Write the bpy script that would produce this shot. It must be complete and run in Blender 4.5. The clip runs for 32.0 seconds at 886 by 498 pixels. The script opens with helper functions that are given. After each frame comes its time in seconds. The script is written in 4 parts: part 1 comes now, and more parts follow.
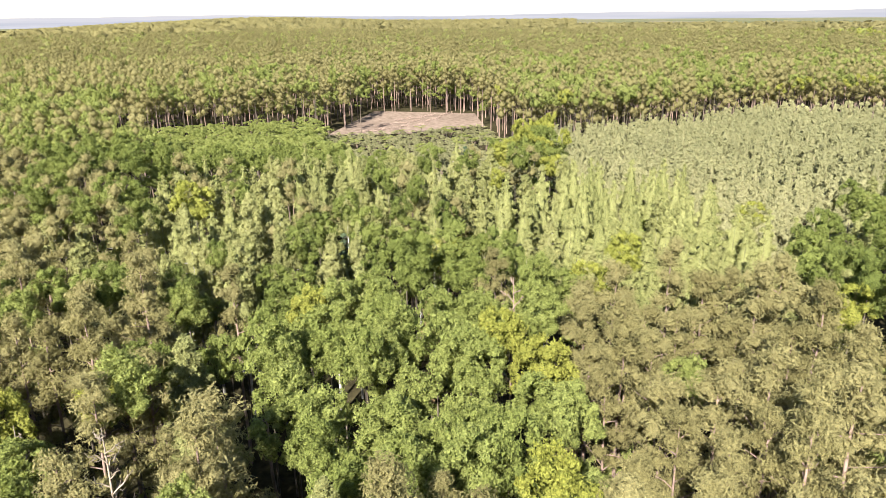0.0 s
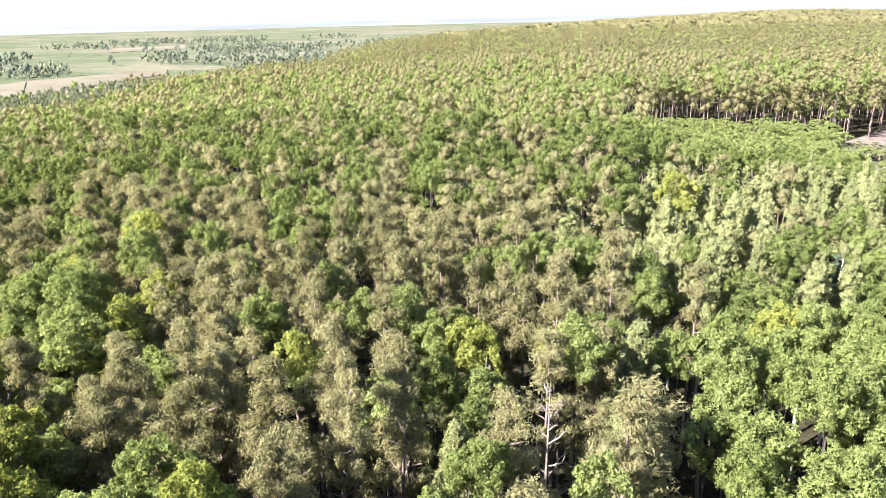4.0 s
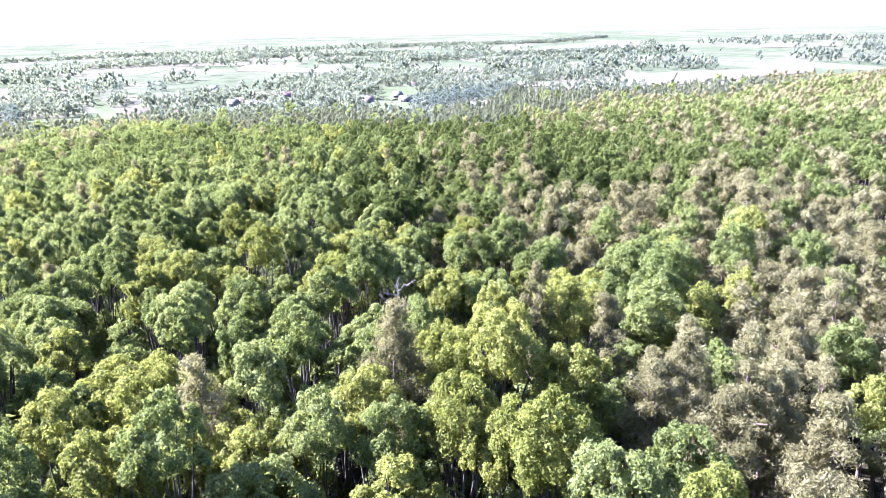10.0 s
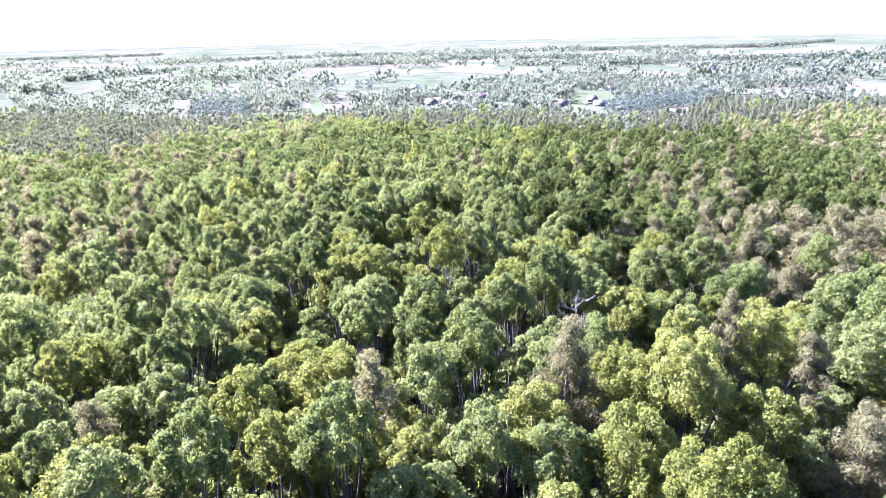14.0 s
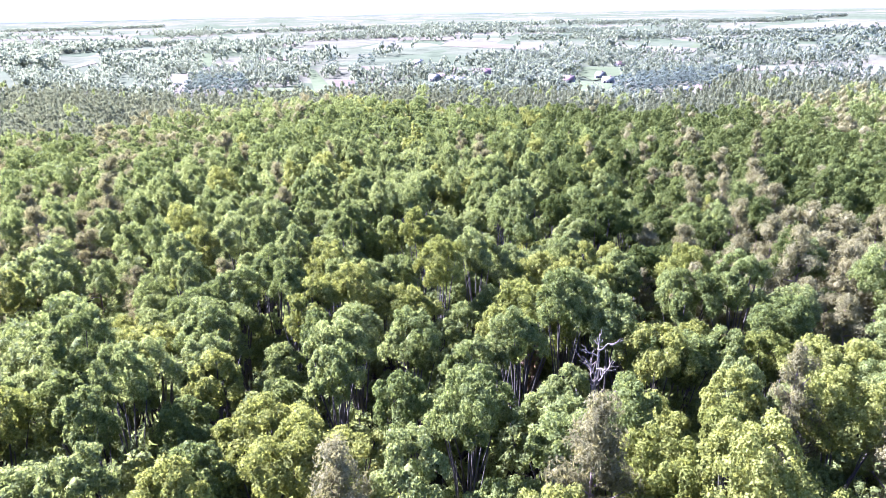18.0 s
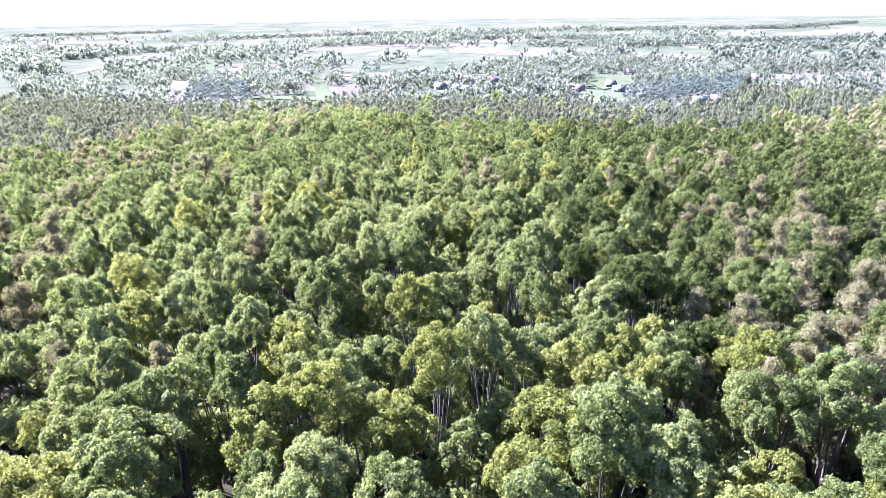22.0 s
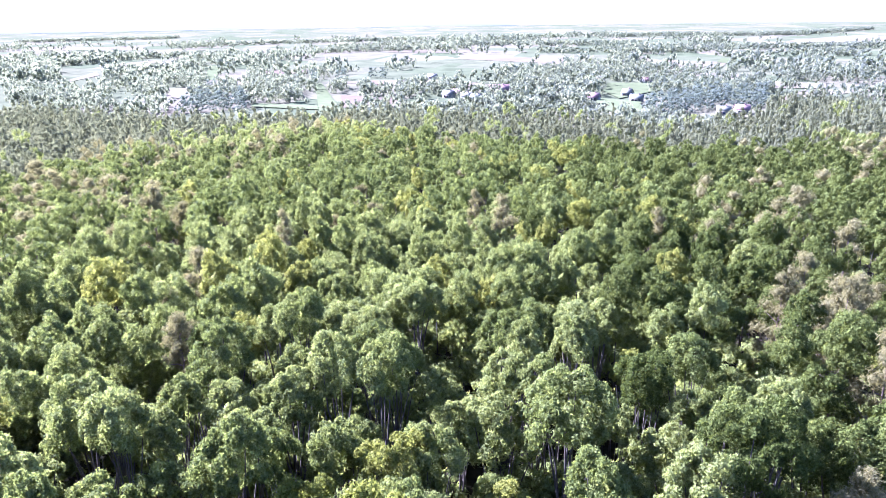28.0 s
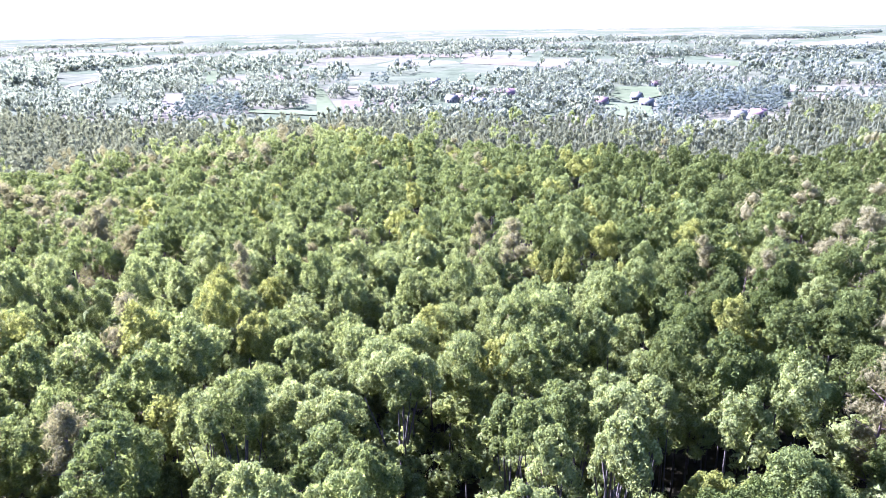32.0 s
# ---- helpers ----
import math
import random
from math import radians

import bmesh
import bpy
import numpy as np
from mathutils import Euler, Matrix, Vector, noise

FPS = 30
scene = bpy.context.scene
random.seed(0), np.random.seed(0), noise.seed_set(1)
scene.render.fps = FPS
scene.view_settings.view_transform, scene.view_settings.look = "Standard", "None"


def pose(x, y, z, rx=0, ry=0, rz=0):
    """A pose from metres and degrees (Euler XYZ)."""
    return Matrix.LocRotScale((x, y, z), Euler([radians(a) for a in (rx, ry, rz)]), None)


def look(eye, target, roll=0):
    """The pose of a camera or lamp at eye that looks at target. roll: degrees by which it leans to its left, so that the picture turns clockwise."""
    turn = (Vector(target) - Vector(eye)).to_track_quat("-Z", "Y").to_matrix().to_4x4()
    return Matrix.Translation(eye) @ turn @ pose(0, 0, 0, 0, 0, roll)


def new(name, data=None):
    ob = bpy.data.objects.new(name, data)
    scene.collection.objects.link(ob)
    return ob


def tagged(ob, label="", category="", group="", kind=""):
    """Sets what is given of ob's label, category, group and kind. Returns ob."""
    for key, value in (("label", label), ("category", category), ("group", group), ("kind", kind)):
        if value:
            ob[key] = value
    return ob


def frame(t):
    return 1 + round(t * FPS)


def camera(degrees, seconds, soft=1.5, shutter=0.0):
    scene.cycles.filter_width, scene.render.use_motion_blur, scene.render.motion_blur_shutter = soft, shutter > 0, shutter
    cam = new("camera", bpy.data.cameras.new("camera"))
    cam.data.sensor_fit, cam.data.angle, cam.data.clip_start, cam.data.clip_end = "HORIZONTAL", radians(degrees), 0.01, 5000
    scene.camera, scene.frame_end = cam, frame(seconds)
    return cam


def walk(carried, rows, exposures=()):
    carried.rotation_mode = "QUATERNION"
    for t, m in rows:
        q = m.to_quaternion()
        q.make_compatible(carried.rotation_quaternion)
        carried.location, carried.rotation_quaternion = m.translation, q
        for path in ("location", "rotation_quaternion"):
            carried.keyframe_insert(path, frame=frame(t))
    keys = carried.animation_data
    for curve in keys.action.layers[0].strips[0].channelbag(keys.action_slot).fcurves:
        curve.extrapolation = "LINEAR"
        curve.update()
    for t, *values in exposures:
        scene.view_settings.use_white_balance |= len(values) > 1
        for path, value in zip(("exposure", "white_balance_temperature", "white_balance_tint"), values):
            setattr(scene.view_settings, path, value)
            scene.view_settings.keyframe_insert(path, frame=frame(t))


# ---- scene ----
cam = camera(64.87, 32.0, soft=0.6)
EXPOSURES = [(0.0, 2.71, 6150, 19), (3.0, 3.12, 5700, 24), (5.0, 3.3, 5300, 29), (9.0, 3.77, 4850, 40), (13.0, 3.7, 4700, 49), (22.0, 3.62, 4700, 49), (32.0, 3.65, 4650, 51)]
PATH = [
    (0.0, look((0.03, -30.00, 52.57), (92.42, -50.67, 20.39), -0.67)),
    (0.5, look((0.08, -29.99, 52.54), (93.82, -43.35, 20.36), -0.69)),
    (1.0, look((0.14, -29.99, 52.52), (94.66, -35.25, 20.28), -0.72)),
    (1.5, look((0.22, -29.98, 52.51), (94.82, -27.15, 20.23), -0.80)),
    (2.0, look((0.30, -29.97, 52.46), (94.34, -19.10, 20.23), -0.90)),
    (2.5, look((0.41, -29.98, 52.39), (93.19, -11.07, 20.22), -0.99)),
    (3.0, look((0.54, -29.98, 52.32), (91.10, -2.23, 20.24), -1.05)),
    (3.5, look((0.60, -29.97, 52.28), (88.44, 5.57, 20.31), -1.14)),
    (4.0, look((0.59, -29.99, 52.28), (85.09, 12.88, 20.32), -1.27)),
    (4.5, look((0.54, -30.04, 52.29), (81.27, 19.69, 20.52), -1.40)),
    (6.5, look((0.66, -29.93, 52.27), (62.18, 42.43, 20.97), -1.34)),
    (7.0, look((0.68, -29.90, 52.25), (57.37, 46.35, 21.07), -1.31)),
    (7.5, look((0.67, -29.89, 52.24), (52.76, 49.60, 21.12), -1.29)),
    (8.0, look((0.67, -29.89, 52.22), (47.71, 52.73, 21.21), -1.27)),
    (8.5, look((0.70, -29.86, 52.21), (42.20, 55.69, 21.26), -1.28)),
    (9.0, look((0.75, -29.82, 52.20), (36.53, 58.32, 21.37), -1.32)),
    (9.5, look((0.80, -29.77, 52.19), (30.63, 60.59, 21.43), -1.34)),
    (10.0, look((0.85, -29.73, 52.17), (25.05, 62.31, 21.48), -1.34)),
    (10.5, look((0.87, -29.72, 52.15), (19.51, 63.64, 21.55), -1.34)),
    (11.0, look((0.89, -29.73, 52.14), (13.82, 64.61, 21.62), -1.35)),
    (11.5, look((0.89, -29.76, 52.15), (7.78, 65.25, 21.72), -1.33)),
    (12.0, look((0.92, -29.76, 52.16), (2.44, 65.52, 21.84), -1.31)),
    (12.5, look((0.97, -29.70, 52.17), (-0.34, 65.59, 21.86), -1.28)),
    (13.0, look((1.00, -29.52, 52.22), (-0.32, 65.73, 21.81), -1.27)),
    (13.5, look((0.99, -29.15, 52.31), (-0.27, 66.19, 22.17), -1.26)),
    (14.0, look((1.00, -28.45, 52.37), (-0.26, 66.99, 22.54), -1.22)),
    (14.5, look((1.07, -27.40, 52.38), (-0.20, 68.12, 22.79), -1.17)),
    (16.5, look((1.41, -22.09, 52.51), (-0.11, 73.66, 23.71), -1.02)),
    (17.0, look((1.49, -20.51, 52.59), (-0.15, 75.07, 23.23), -1.03)),
    (17.5, look((1.56, -18.82, 52.68), (-0.17, 76.80, 23.46), -1.02)),
    (17.7, look((1.60, -18.09, 52.71), (-0.21, 77.53, 23.49), -1.02)),
    (17.9, look((1.63, -17.37, 52.74), (-0.23, 76.94, 19.53), -1.01)),
    (18.0, look((1.64, -17.01, 52.75), (-0.25, 77.30, 19.55), -1.01)),
    (18.5, look((1.71, -15.12, 52.81), (-0.28, 79.22, 19.71), -0.99)),
    (19.0, look((1.77, -13.18, 52.85), (-0.34, 81.20, 19.86), -0.96)),
    (19.5, look((1.81, -11.20, 52.91), (-0.39, 83.20, 20.00), -0.94)),
    (20.0, look((1.84, -9.19, 52.98), (-0.46, 85.23, 20.13), -0.92)),
    (20.5, look((1.87, -7.12, 53.04), (-0.53, 87.34, 20.32), -0.89)),
    (21.0, look((1.89, -4.97, 53.11), (-0.59, 89.52, 20.47), -0.87)),
    (21.5, look((1.91, -2.75, 53.17), (-0.69, 91.74, 20.55), -0.86)),
    (22.0, look((1.94, -0.51, 53.20), (-0.76, 94.03, 20.72), -0.85)),
    (22.5, look((1.97, 1.74, 53.21), (-0.84, 96.30, 20.81), -0.84)),
    (23.0, look((2.01, 3.99, 53.18), (-0.91, 98.57, 20.85), -0.83)),
    (23.5, look((2.07, 6.23, 53.10), (-0.96, 100.82, 20.82), -0.82)),
    (24.0, look((2.13, 8.47, 52.98), (-1.01, 103.09, 20.78), -0.82)),
    (24.5, look((2.18, 10.72, 52.81), (-1.06, 105.36, 20.69), -0.81)),
    (25.0, look((2.20, 13.00, 52.67), (-1.17, 107.66, 20.60), -0.82)),
    (25.5, look((2.20, 15.31, 52.56), (-1.27, 109.99, 20.57), -0.82)),
    (27.5, look((2.13, 24.66, 52.33), (-1.71, 119.41, 20.57), -0.79)),
    (28.0, look((2.11, 26.97, 52.22), (-1.82, 121.73, 20.51), -0.81)),
    (28.5, look((2.09, 29.27, 52.08), (-1.91, 124.05, 20.45), -0.82)),
    (29.0, look((2.07, 31.54, 51.90), (-1.99, 126.35, 20.37), -0.84)),
    (29.5, look((2.05, 33.80, 51.66), (-2.10, 128.63, 20.20), -0.86)),
    (30.0, look((2.05, 36.04, 51.38), (-2.21, 130.90, 20.00), -0.90)),
    (30.5, look((2.07, 38.29, 51.07), (-2.25, 133.18, 19.79), -0.93)),
    (31.0, look((2.11, 40.56, 50.77), (-2.32, 135.47, 19.56), -0.96)),
    (31.5, look((2.16, 42.84, 50.46), (-2.36, 137.77, 19.33), -1.01)),
    (32.0, look((2.21, 45.13, 50.16), (-2.36, 140.08, 19.11), -1.04)),
]
walk(cam, PATH, EXPOSURES)

# ---- light ----
SUN_EL, SUN_AZ = 36.0, 60.0          # degrees above the horizon; degrees left of +y
world = bpy.data.worlds.new("sky")
scene.world = world
world.use_nodes = True
wn = world.node_tree.nodes
sky = wn.new("ShaderNodeTexSky")
sky.sky_type, sky.sun_disc = "NISHITA", False
sky.sun_elevation, sky.sun_rotation = radians(SUN_EL), radians(-SUN_AZ)
sky.air_density, sky.dust_density, sky.ozone_density = 1.0, 0.6, 1.0
wn["Background"].inputs[1].default_value = 0.046
world.node_tree.links.new(sky.outputs[0], wn["Background"].inputs[0])
sun = new("sun", bpy.data.lights.new("sun", "SUN"))
sun.data.energy, sun.data.angle, sun.data.color = 5.0, radians(0.6), (1.0, 0.93, 0.80)
to_sun = Vector((-math.sin(radians(SUN_AZ)) * math.cos(radians(SUN_EL)), math.cos(radians(SUN_AZ)) * math.cos(radians(SUN_EL)), math.sin(radians(SUN_EL))))
sun.matrix_world = look((0, 0, 300), Vector((0, 0, 300)) - to_sun)


# ---- materials ----
def material(name):
    m = bpy.data.materials.new(name)
    m.use_nodes = True
    return m, m.node_tree.nodes, m.node_tree.links


def noise_node(n, l, source, scale, detail=3.0, rough=0.6):
    t = n.new("ShaderNodeTexNoise")
    t.inputs["Scale"].default_value, t.inputs["Detail"].default_value, t.inputs["Roughness"].default_value = scale, detail, rough
    l.new(source, t.inputs["Vector"])
    return t.outputs[0]


def ramp(n, l, source, stops):
    r = n.new("ShaderNodeValToRGB")
    e = r.color_ramp.elements
    while len(e) < len(stops):
        e.new(0.5)
    for k, (p, c) in zip(e, stops):
        k.position, k.color = p, (*c, 1)
    l.new(source, r.inputs[0])
    return r.outputs[0]


def mixed(n, l, fac, a, b, kind="MIX"):
    x = n.new("ShaderNodeMix")
    x.data_type, x.blend_type = "RGBA", kind
    for socket, value in ((x.inputs[0], fac), (x.inputs[6], a), (x.inputs[7], b)):
        if isinstance(value, (int, float)):
            socket.default_value = value
        elif isinstance(value, tuple):
            socket.default_value = (*value, 1)
        else:
            l.new(value, socket)
    return x.outputs[2]


def foliage(name, dark, mid, light, through_leaf=0.5, gloss=0.14, rough=0.7, leaf=9.0, lace=0.60, lively=0.62):
    """Sprays of small leaves: each spray is cut into leaves of 1 / leaf metres that tilt and differ in tone; the colour
    also varies from tree to tree and over patches of the wood."""
    m, n, l = material(name)
    geo = n.new("ShaderNodeNewGeometry")
    info = n.new("ShaderNodeObjectInfo")
    patch = noise_node(n, l, geo.outputs["Position"], 0.11, 2.0)
    cells = n.new("ShaderNodeTexVoronoi")
    cells.inputs["Scale"].default_value = leaf
    l.new(geo.outputs["Position"], cells.inputs["Vector"])
    sep = n.new("ShaderNodeSeparateColor")
    l.new(cells.outputs["Color"], sep.inputs[0])
    add = n.new("ShaderNodeMath")
    add.operation = "MULTIPLY_ADD"
    l.new(info.outputs["Random"], add.inputs[0])
    add.inputs[1].default_value = 0.42
    l.new(patch, add.inputs[2])
    add2 = n.new("ShaderNodeMath")
    add2.operation = "MULTIPLY_ADD"
    l.new(sep.outputs[0], add2.inputs[0])
    add2.inputs[1].default_value = 0.30
    l.new(add.outputs[0], add2.inputs[2])
    col = ramp(n, l, add2.outputs[0], [(0.38, dark), (0.74, mid), (1.0, light)])
    tone = ramp(n, l, sep.outputs[1], [(0.0, (0.68, 0.69, 0.70)), (1.0, (1.29, 1.27, 1.22))])
    col = mixed(n, l, 1.0, col, tone, "MULTIPLY")
    tilt = n.new("ShaderNodeVectorMath")
    tilt.operation = "MULTIPLY_ADD"
    l.new(cells.outputs["Color"], tilt.inputs[0])
    tilt.inputs[1].default_value, tilt.inputs[2].default_value = (lively,) * 3, (-lively / 2,) * 3
    lean = n.new("ShaderNodeVectorMath")
    l.new(geo.outputs["Normal"], lean.inputs[0])
    l.new(tilt.outputs[0], lean.inputs[1])
    face = n.new("ShaderNodeVectorMath")
    face.operation = "NORMALIZE"
    l.new(lean.outputs[0], face.inputs[0])
    b = n["Principled BSDF"]
    l.new(col, b.inputs["Base Color"])
    l.new(face.outputs[0], b.inputs["Normal"])
    b.inputs["Roughness"].default_value = rough
    b.inputs["Specular IOR Level"].default_value = gloss
    tr = n.new("ShaderNodeBsdfTranslucent")
    l.new(mixed(n, l, 1.0, col, (1.15, 1.1, 0.75), "MULTIPLY"), tr.inputs["Color"])
    l.new(face.outputs[0], tr.inputs["Normal"])
    mx = n.new("ShaderNodeMixShader")
    mx.inputs[0].default_value = through_leaf
    l.new(b.outputs[0], mx.inputs[1])
    l.new(tr.outputs[0], mx.inputs[2])
    cut = n.new("ShaderNodeMath")
    cut.operation = "GREATER_THAN"
    cut.inputs[1].default_value = lace
    l.new(cells.outputs["Distance"], cut.inputs[0])
    clear = n.new("ShaderNodeBsdfTransparent")
    out = n.new("ShaderNodeMixShader")
    l.new(cut.outputs[0], out.inputs[0])
    l.new(mx.outputs[0], out.inputs[1])
    l.new(clear.outputs[0], out.inputs[2])
    l.new(out.outputs[0], n["Material Output"].inputs["Surface"])
    return m


def plain(name, a, b_, scale, rough=0.85, bump=0.3, detail=5.0, coarse=0.05):
    """A rough surface of two colours at a fine and a coarse scale, with relief."""
    m, n, l = material(name)
    geo = n.new("ShaderNodeNewGeometry")
    fine = noise_node(n, l, geo.outputs["Position"], scale, detail)
    big = noise_node(n, l, geo.outputs["Position"], scale * coarse, 3.0)
    col = ramp(n, l, fine, [(0.3, a), (0.7, b_)])
    col = mixed(n, l, 1.0, col, ramp(n, l, big, [(0.3, (0.75, 0.75, 0.75)), (0.7, (1.2, 1.2, 1.2))]), "MULTIPLY")
    s = n["Principled BSDF"]
    l.new(col, s.inputs["Base Color"])
    s.inputs["Roughness"].default_value = rough
    s.inputs["Specular IOR Level"].default_value = 0.0 if rough > 0.9 else 0.4
    bp = n.new("ShaderNodeBump")
    bp.inputs["Strength"].default_value = bump
    l.new(fine, bp.inputs["Height"])
    l.new(bp.outputs[0], s.inputs["Normal"])
    return m


def meadow():
    """Valley land: a mosaic of small plots of grass, hay, straw and tilled soil, with uneven growth."""
    m, n, l = material("valley meadows")
    geo = n.new("ShaderNodeNewGeometry")
    turn = n.new("ShaderNodeMapping")
    turn.inputs["Rotation"].default_value = (0, 0, 0.35)
    turn.inputs["Scale"].default_value = (0.011, 0.0055, 0.0)
    l.new(geo.outputs["Position"], turn.inputs["Vector"])
    cells = n.new("ShaderNodeTexVoronoi")
    cells.distance = "CHEBYCHEV"
    cells.inputs["Scale"].default_value = 1.0
    l.new(turn.outputs[0], cells.inputs["Vector"])
    sep = n.new("ShaderNodeSeparateColor")
    l.new(cells.outputs["Color"], sep.inputs[0])
    plots = ramp(n, l, sep.outputs[0], [(0.0, (0.056, 0.067, 0.034)), (0.35, (0.068, 0.076, 0.041)), (0.6, (0.080, 0.082, 0.047)), (0.8, (0.092, 0.087, 0.054)), (1.0, (0.102, 0.095, 0.062))])
    fine = noise_node(n, l, geo.outputs["Position"], 0.05, 6.0)
    col = mixed(n, l, 1.0, plots, ramp(n, l, fine, [(0.3, (0.72, 0.74, 0.72)), (0.7, (1.2, 1.18, 1.15))]), "MULTIPLY")
    s = n["Principled BSDF"]
    l.new(col, s.inputs["Base Color"])
    s.inputs["Roughness"].default_value = 1.0
    s.inputs["Specular IOR Level"].default_value = 0.0
    return m


OAK = foliage("oak leaves", (0.080, 0.105, 0.026), (0.133, 0.162, 0.041), (0.184, 0.214, 0.064), 0.58, 0.07, 0.72)
OAKY = foliage("yellow-green oak leaves", (0.108, 0.126, 0.022), (0.156, 0.173, 0.031), (0.200, 0.215, 0.045), 0.55, 0.07, 0.72)
# Darkened copy of OAK: dimness at the view's right put into the colour.
OAK_SHADED = foliage("oak leaves darkened as shade", (0.034, 0.048, 0.010), (0.058, 0.077, 0.015), (0.092, 0.113, 0.026), 0.45, 0.05, 0.8)
PINE = foliage("scots pine needles", (0.104, 0.098, 0.041), (0.145, 0.136, 0.057), (0.182, 0.171, 0.076), 0.50, 0.02, 0.9, 16.0, 0.60, 0.40)
# Greyed copy of PINE: the north belt's dimmer light is in its colour.
PINE_DIMMED = foliage("pine needles greyed as dimmer light", (0.086, 0.098, 0.054), (0.118, 0.130, 0.074), (0.150, 0.161, 0.095), 0.54, 0.0, 0.9, 8.0, 0.60, 0.3)
LARCH = foliage("larch needles", (0.144, 0.161, 0.058), (0.186, 0.203, 0.074), (0.222, 0.238, 0.092), 0.48, 0.06, 0.85, 10.0, 0.60, 0.45)
BIRCH = foliage("birch leaves", (0.132, 0.144, 0.055), (0.172, 0.184, 0.070), (0.208, 0.218, 0.088), 0.50, 0.05, 0.85, 11.0, 0.60, 0.45)
YOUNG = foliage("young pine needles", (0.150, 0.156, 0.078), (0.190, 0.195, 0.098), (0.226, 0.228, 0.118), 0.46, 0.04, 0.85, 10.0, 0.60, 0.40)
SPRUCE = foliage("dark spruce needles", (0.018, 0.036, 0.016), (0.030, 0.054, 0.024), (0.050, 0.074, 0.034), 0.1, 0.25, 0.65)
BROWN = foliage("dry brown needles", (0.130, 0.080, 0.034), (0.190, 0.125, 0.058), (0.250, 0.180, 0.092), 0.1, 0.2, 0.7)
# Valley leaves and needles: distance haze put into pale, low-contrast colour.
HAZED_LEAVES = foliage("valley leaves paled as haze", (0.112, 0.132, 0.090), (0.144, 0.165, 0.117), (0.178, 0.198, 0.146), 0.66, 0.0, 0.9, 0.7, 0.95, 0.10)
HAZED_NEEDLES = foliage("valley pine needles paled as haze", (0.078, 0.104, 0.080), (0.102, 0.129, 0.102), (0.126, 0.153, 0.126), 0.6, 0.0, 0.9, 0.7, 0.95, 0.10)
BARK = plain("grey-brown bark", (0.034, 0.028, 0.018), (0.080, 0.066, 0.044), 5.0, 0.9, 0.5)
PBARK = plain("reddish pine bark", (0.085, 0.060, 0.045), (0.165, 0.118, 0.088), 4.0, 0.9, 0.5)
WBARK = plain("pale birch bark", (0.180, 0.168, 0.150), (0.360, 0.345, 0.320), 3.0, 0.7, 0.3)
DEAD = plain("bleached dead wood", (0.110, 0.090, 0.060), (0.200, 0.170, 0.122), 4.0, 0.85, 0.3)
DEADR = plain("reddish grey dead pine twigs", (0.130, 0.092, 0.068), (0.215, 0.160, 0.122), 4.0, 0.85, 0.3)
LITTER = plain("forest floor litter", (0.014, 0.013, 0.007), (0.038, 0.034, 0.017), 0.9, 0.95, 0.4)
MEADOW = meadow()
SAND = plain("sandy logged ground", (0.078, 0.060, 0.044), (0.150, 0.119, 0.090), 0.35, 0.95, 0.4)
STRAW = plain("pale stubble field", (0.090, 0.080, 0.050), (0.114, 0.102, 0.066), 0.08, 0.95, 0.1)
GRASSF = plain("green hay field", (0.064, 0.078, 0.034), (0.084, 0.095, 0.044), 0.1, 0.95, 0.1)
LANE = plain("light brown tilled soil", (0.088, 0.070, 0.048), (0.108, 0.088, 0.062), 0.1, 0.95, 0.1)


# ---- meshes ----
def mesh_of(name, pieces, mats, slots=None):
    """One mesh from pieces (vertices, faces): slots gives the material of each piece."""
    me = bpy.data.meshes.new(name)
    vs, loops, totals, mi, base = [], [], [], [], 0
    for k, (v, f) in enumerate(pieces):
        v, f = np.asarray(v, float).reshape(-1, 3), np.asarray(f, int)
        vs.append(v)
        loops.append((f + base).ravel())
        totals.append(np.full(len(f), f.shape[1]))
        mi.append(np.full(len(f), slots[k] if slots else 0))
        base += len(v)
    vs, loops, totals, mi = np.concatenate(vs), np.concatenate(loops), np.concatenate(totals), np.concatenate(mi)
    me.vertices.add(len(vs))
    me.vertices.foreach_set("co", vs.ravel())
    me.loops.add(len(loops))
    me.loops.foreach_set("vertex_index", loops)
    me.polygons.add(len(totals))
    me.polygons.foreach_set("loop_start", np.concatenate([[0], np.cumsum(totals)[:-1]]))
    for m in mats:
        me.materials.append(m)
    me.polygons.foreach_set("material_index", mi)
    me.update(calc_edges=True)
    me.validate()
    return me


def unit(v):
    return v / np.maximum(np.linalg.norm(v, axis=-1, keepdims=True), 1e-9)


def ico(sub):
    bm = bmesh.new()
    bmesh.ops.create_icosphere(bm, subdivisions=sub, radius=1.0)
    bm.verts.index_update()
    out = np.array([v.co[:] for v in bm.verts]), np.array([[v.index for v in f.verts] for f in bm.faces])
    bm.free()
    return out


BLOB = ico(1)
OCTA = (np.array([(1, 0, 0), (0, 1, 0), (-1, 0, 0), (0, -1, 0), (0, 0, 1), (0, 0, -1)], float), np.array([(0, 1, 4), (1, 2, 4), (2, 3, 4), (3, 0, 4), (1, 0, 5), (2, 1, 5), (3, 2, 5), (0, 3, 5)]))


def sprays(rng, c, nrm, size, aspect=0.8, bend=0.3):
    """Pointed leaf sprays at c, facing nrm."""
    n = len(c)
    t = unit(np.cross(nrm, rng.normal(size=(n, 3))))
    b = np.cross(nrm, t)
    a = (size * rng.uniform(0.6, 1.4, n))[:, None]
    drop = nrm * a * bend
    v = np.stack([c - t * a * 0.7 - b * a * aspect - drop, c + t * a * 1.15 - drop * rng.uniform(-1, 1.5, (n, 1)), c - t * a * 0.6 + b * a * aspect], 1)
    return v.reshape(-1, 3), np.arange(3 * n).reshape(n, 3)


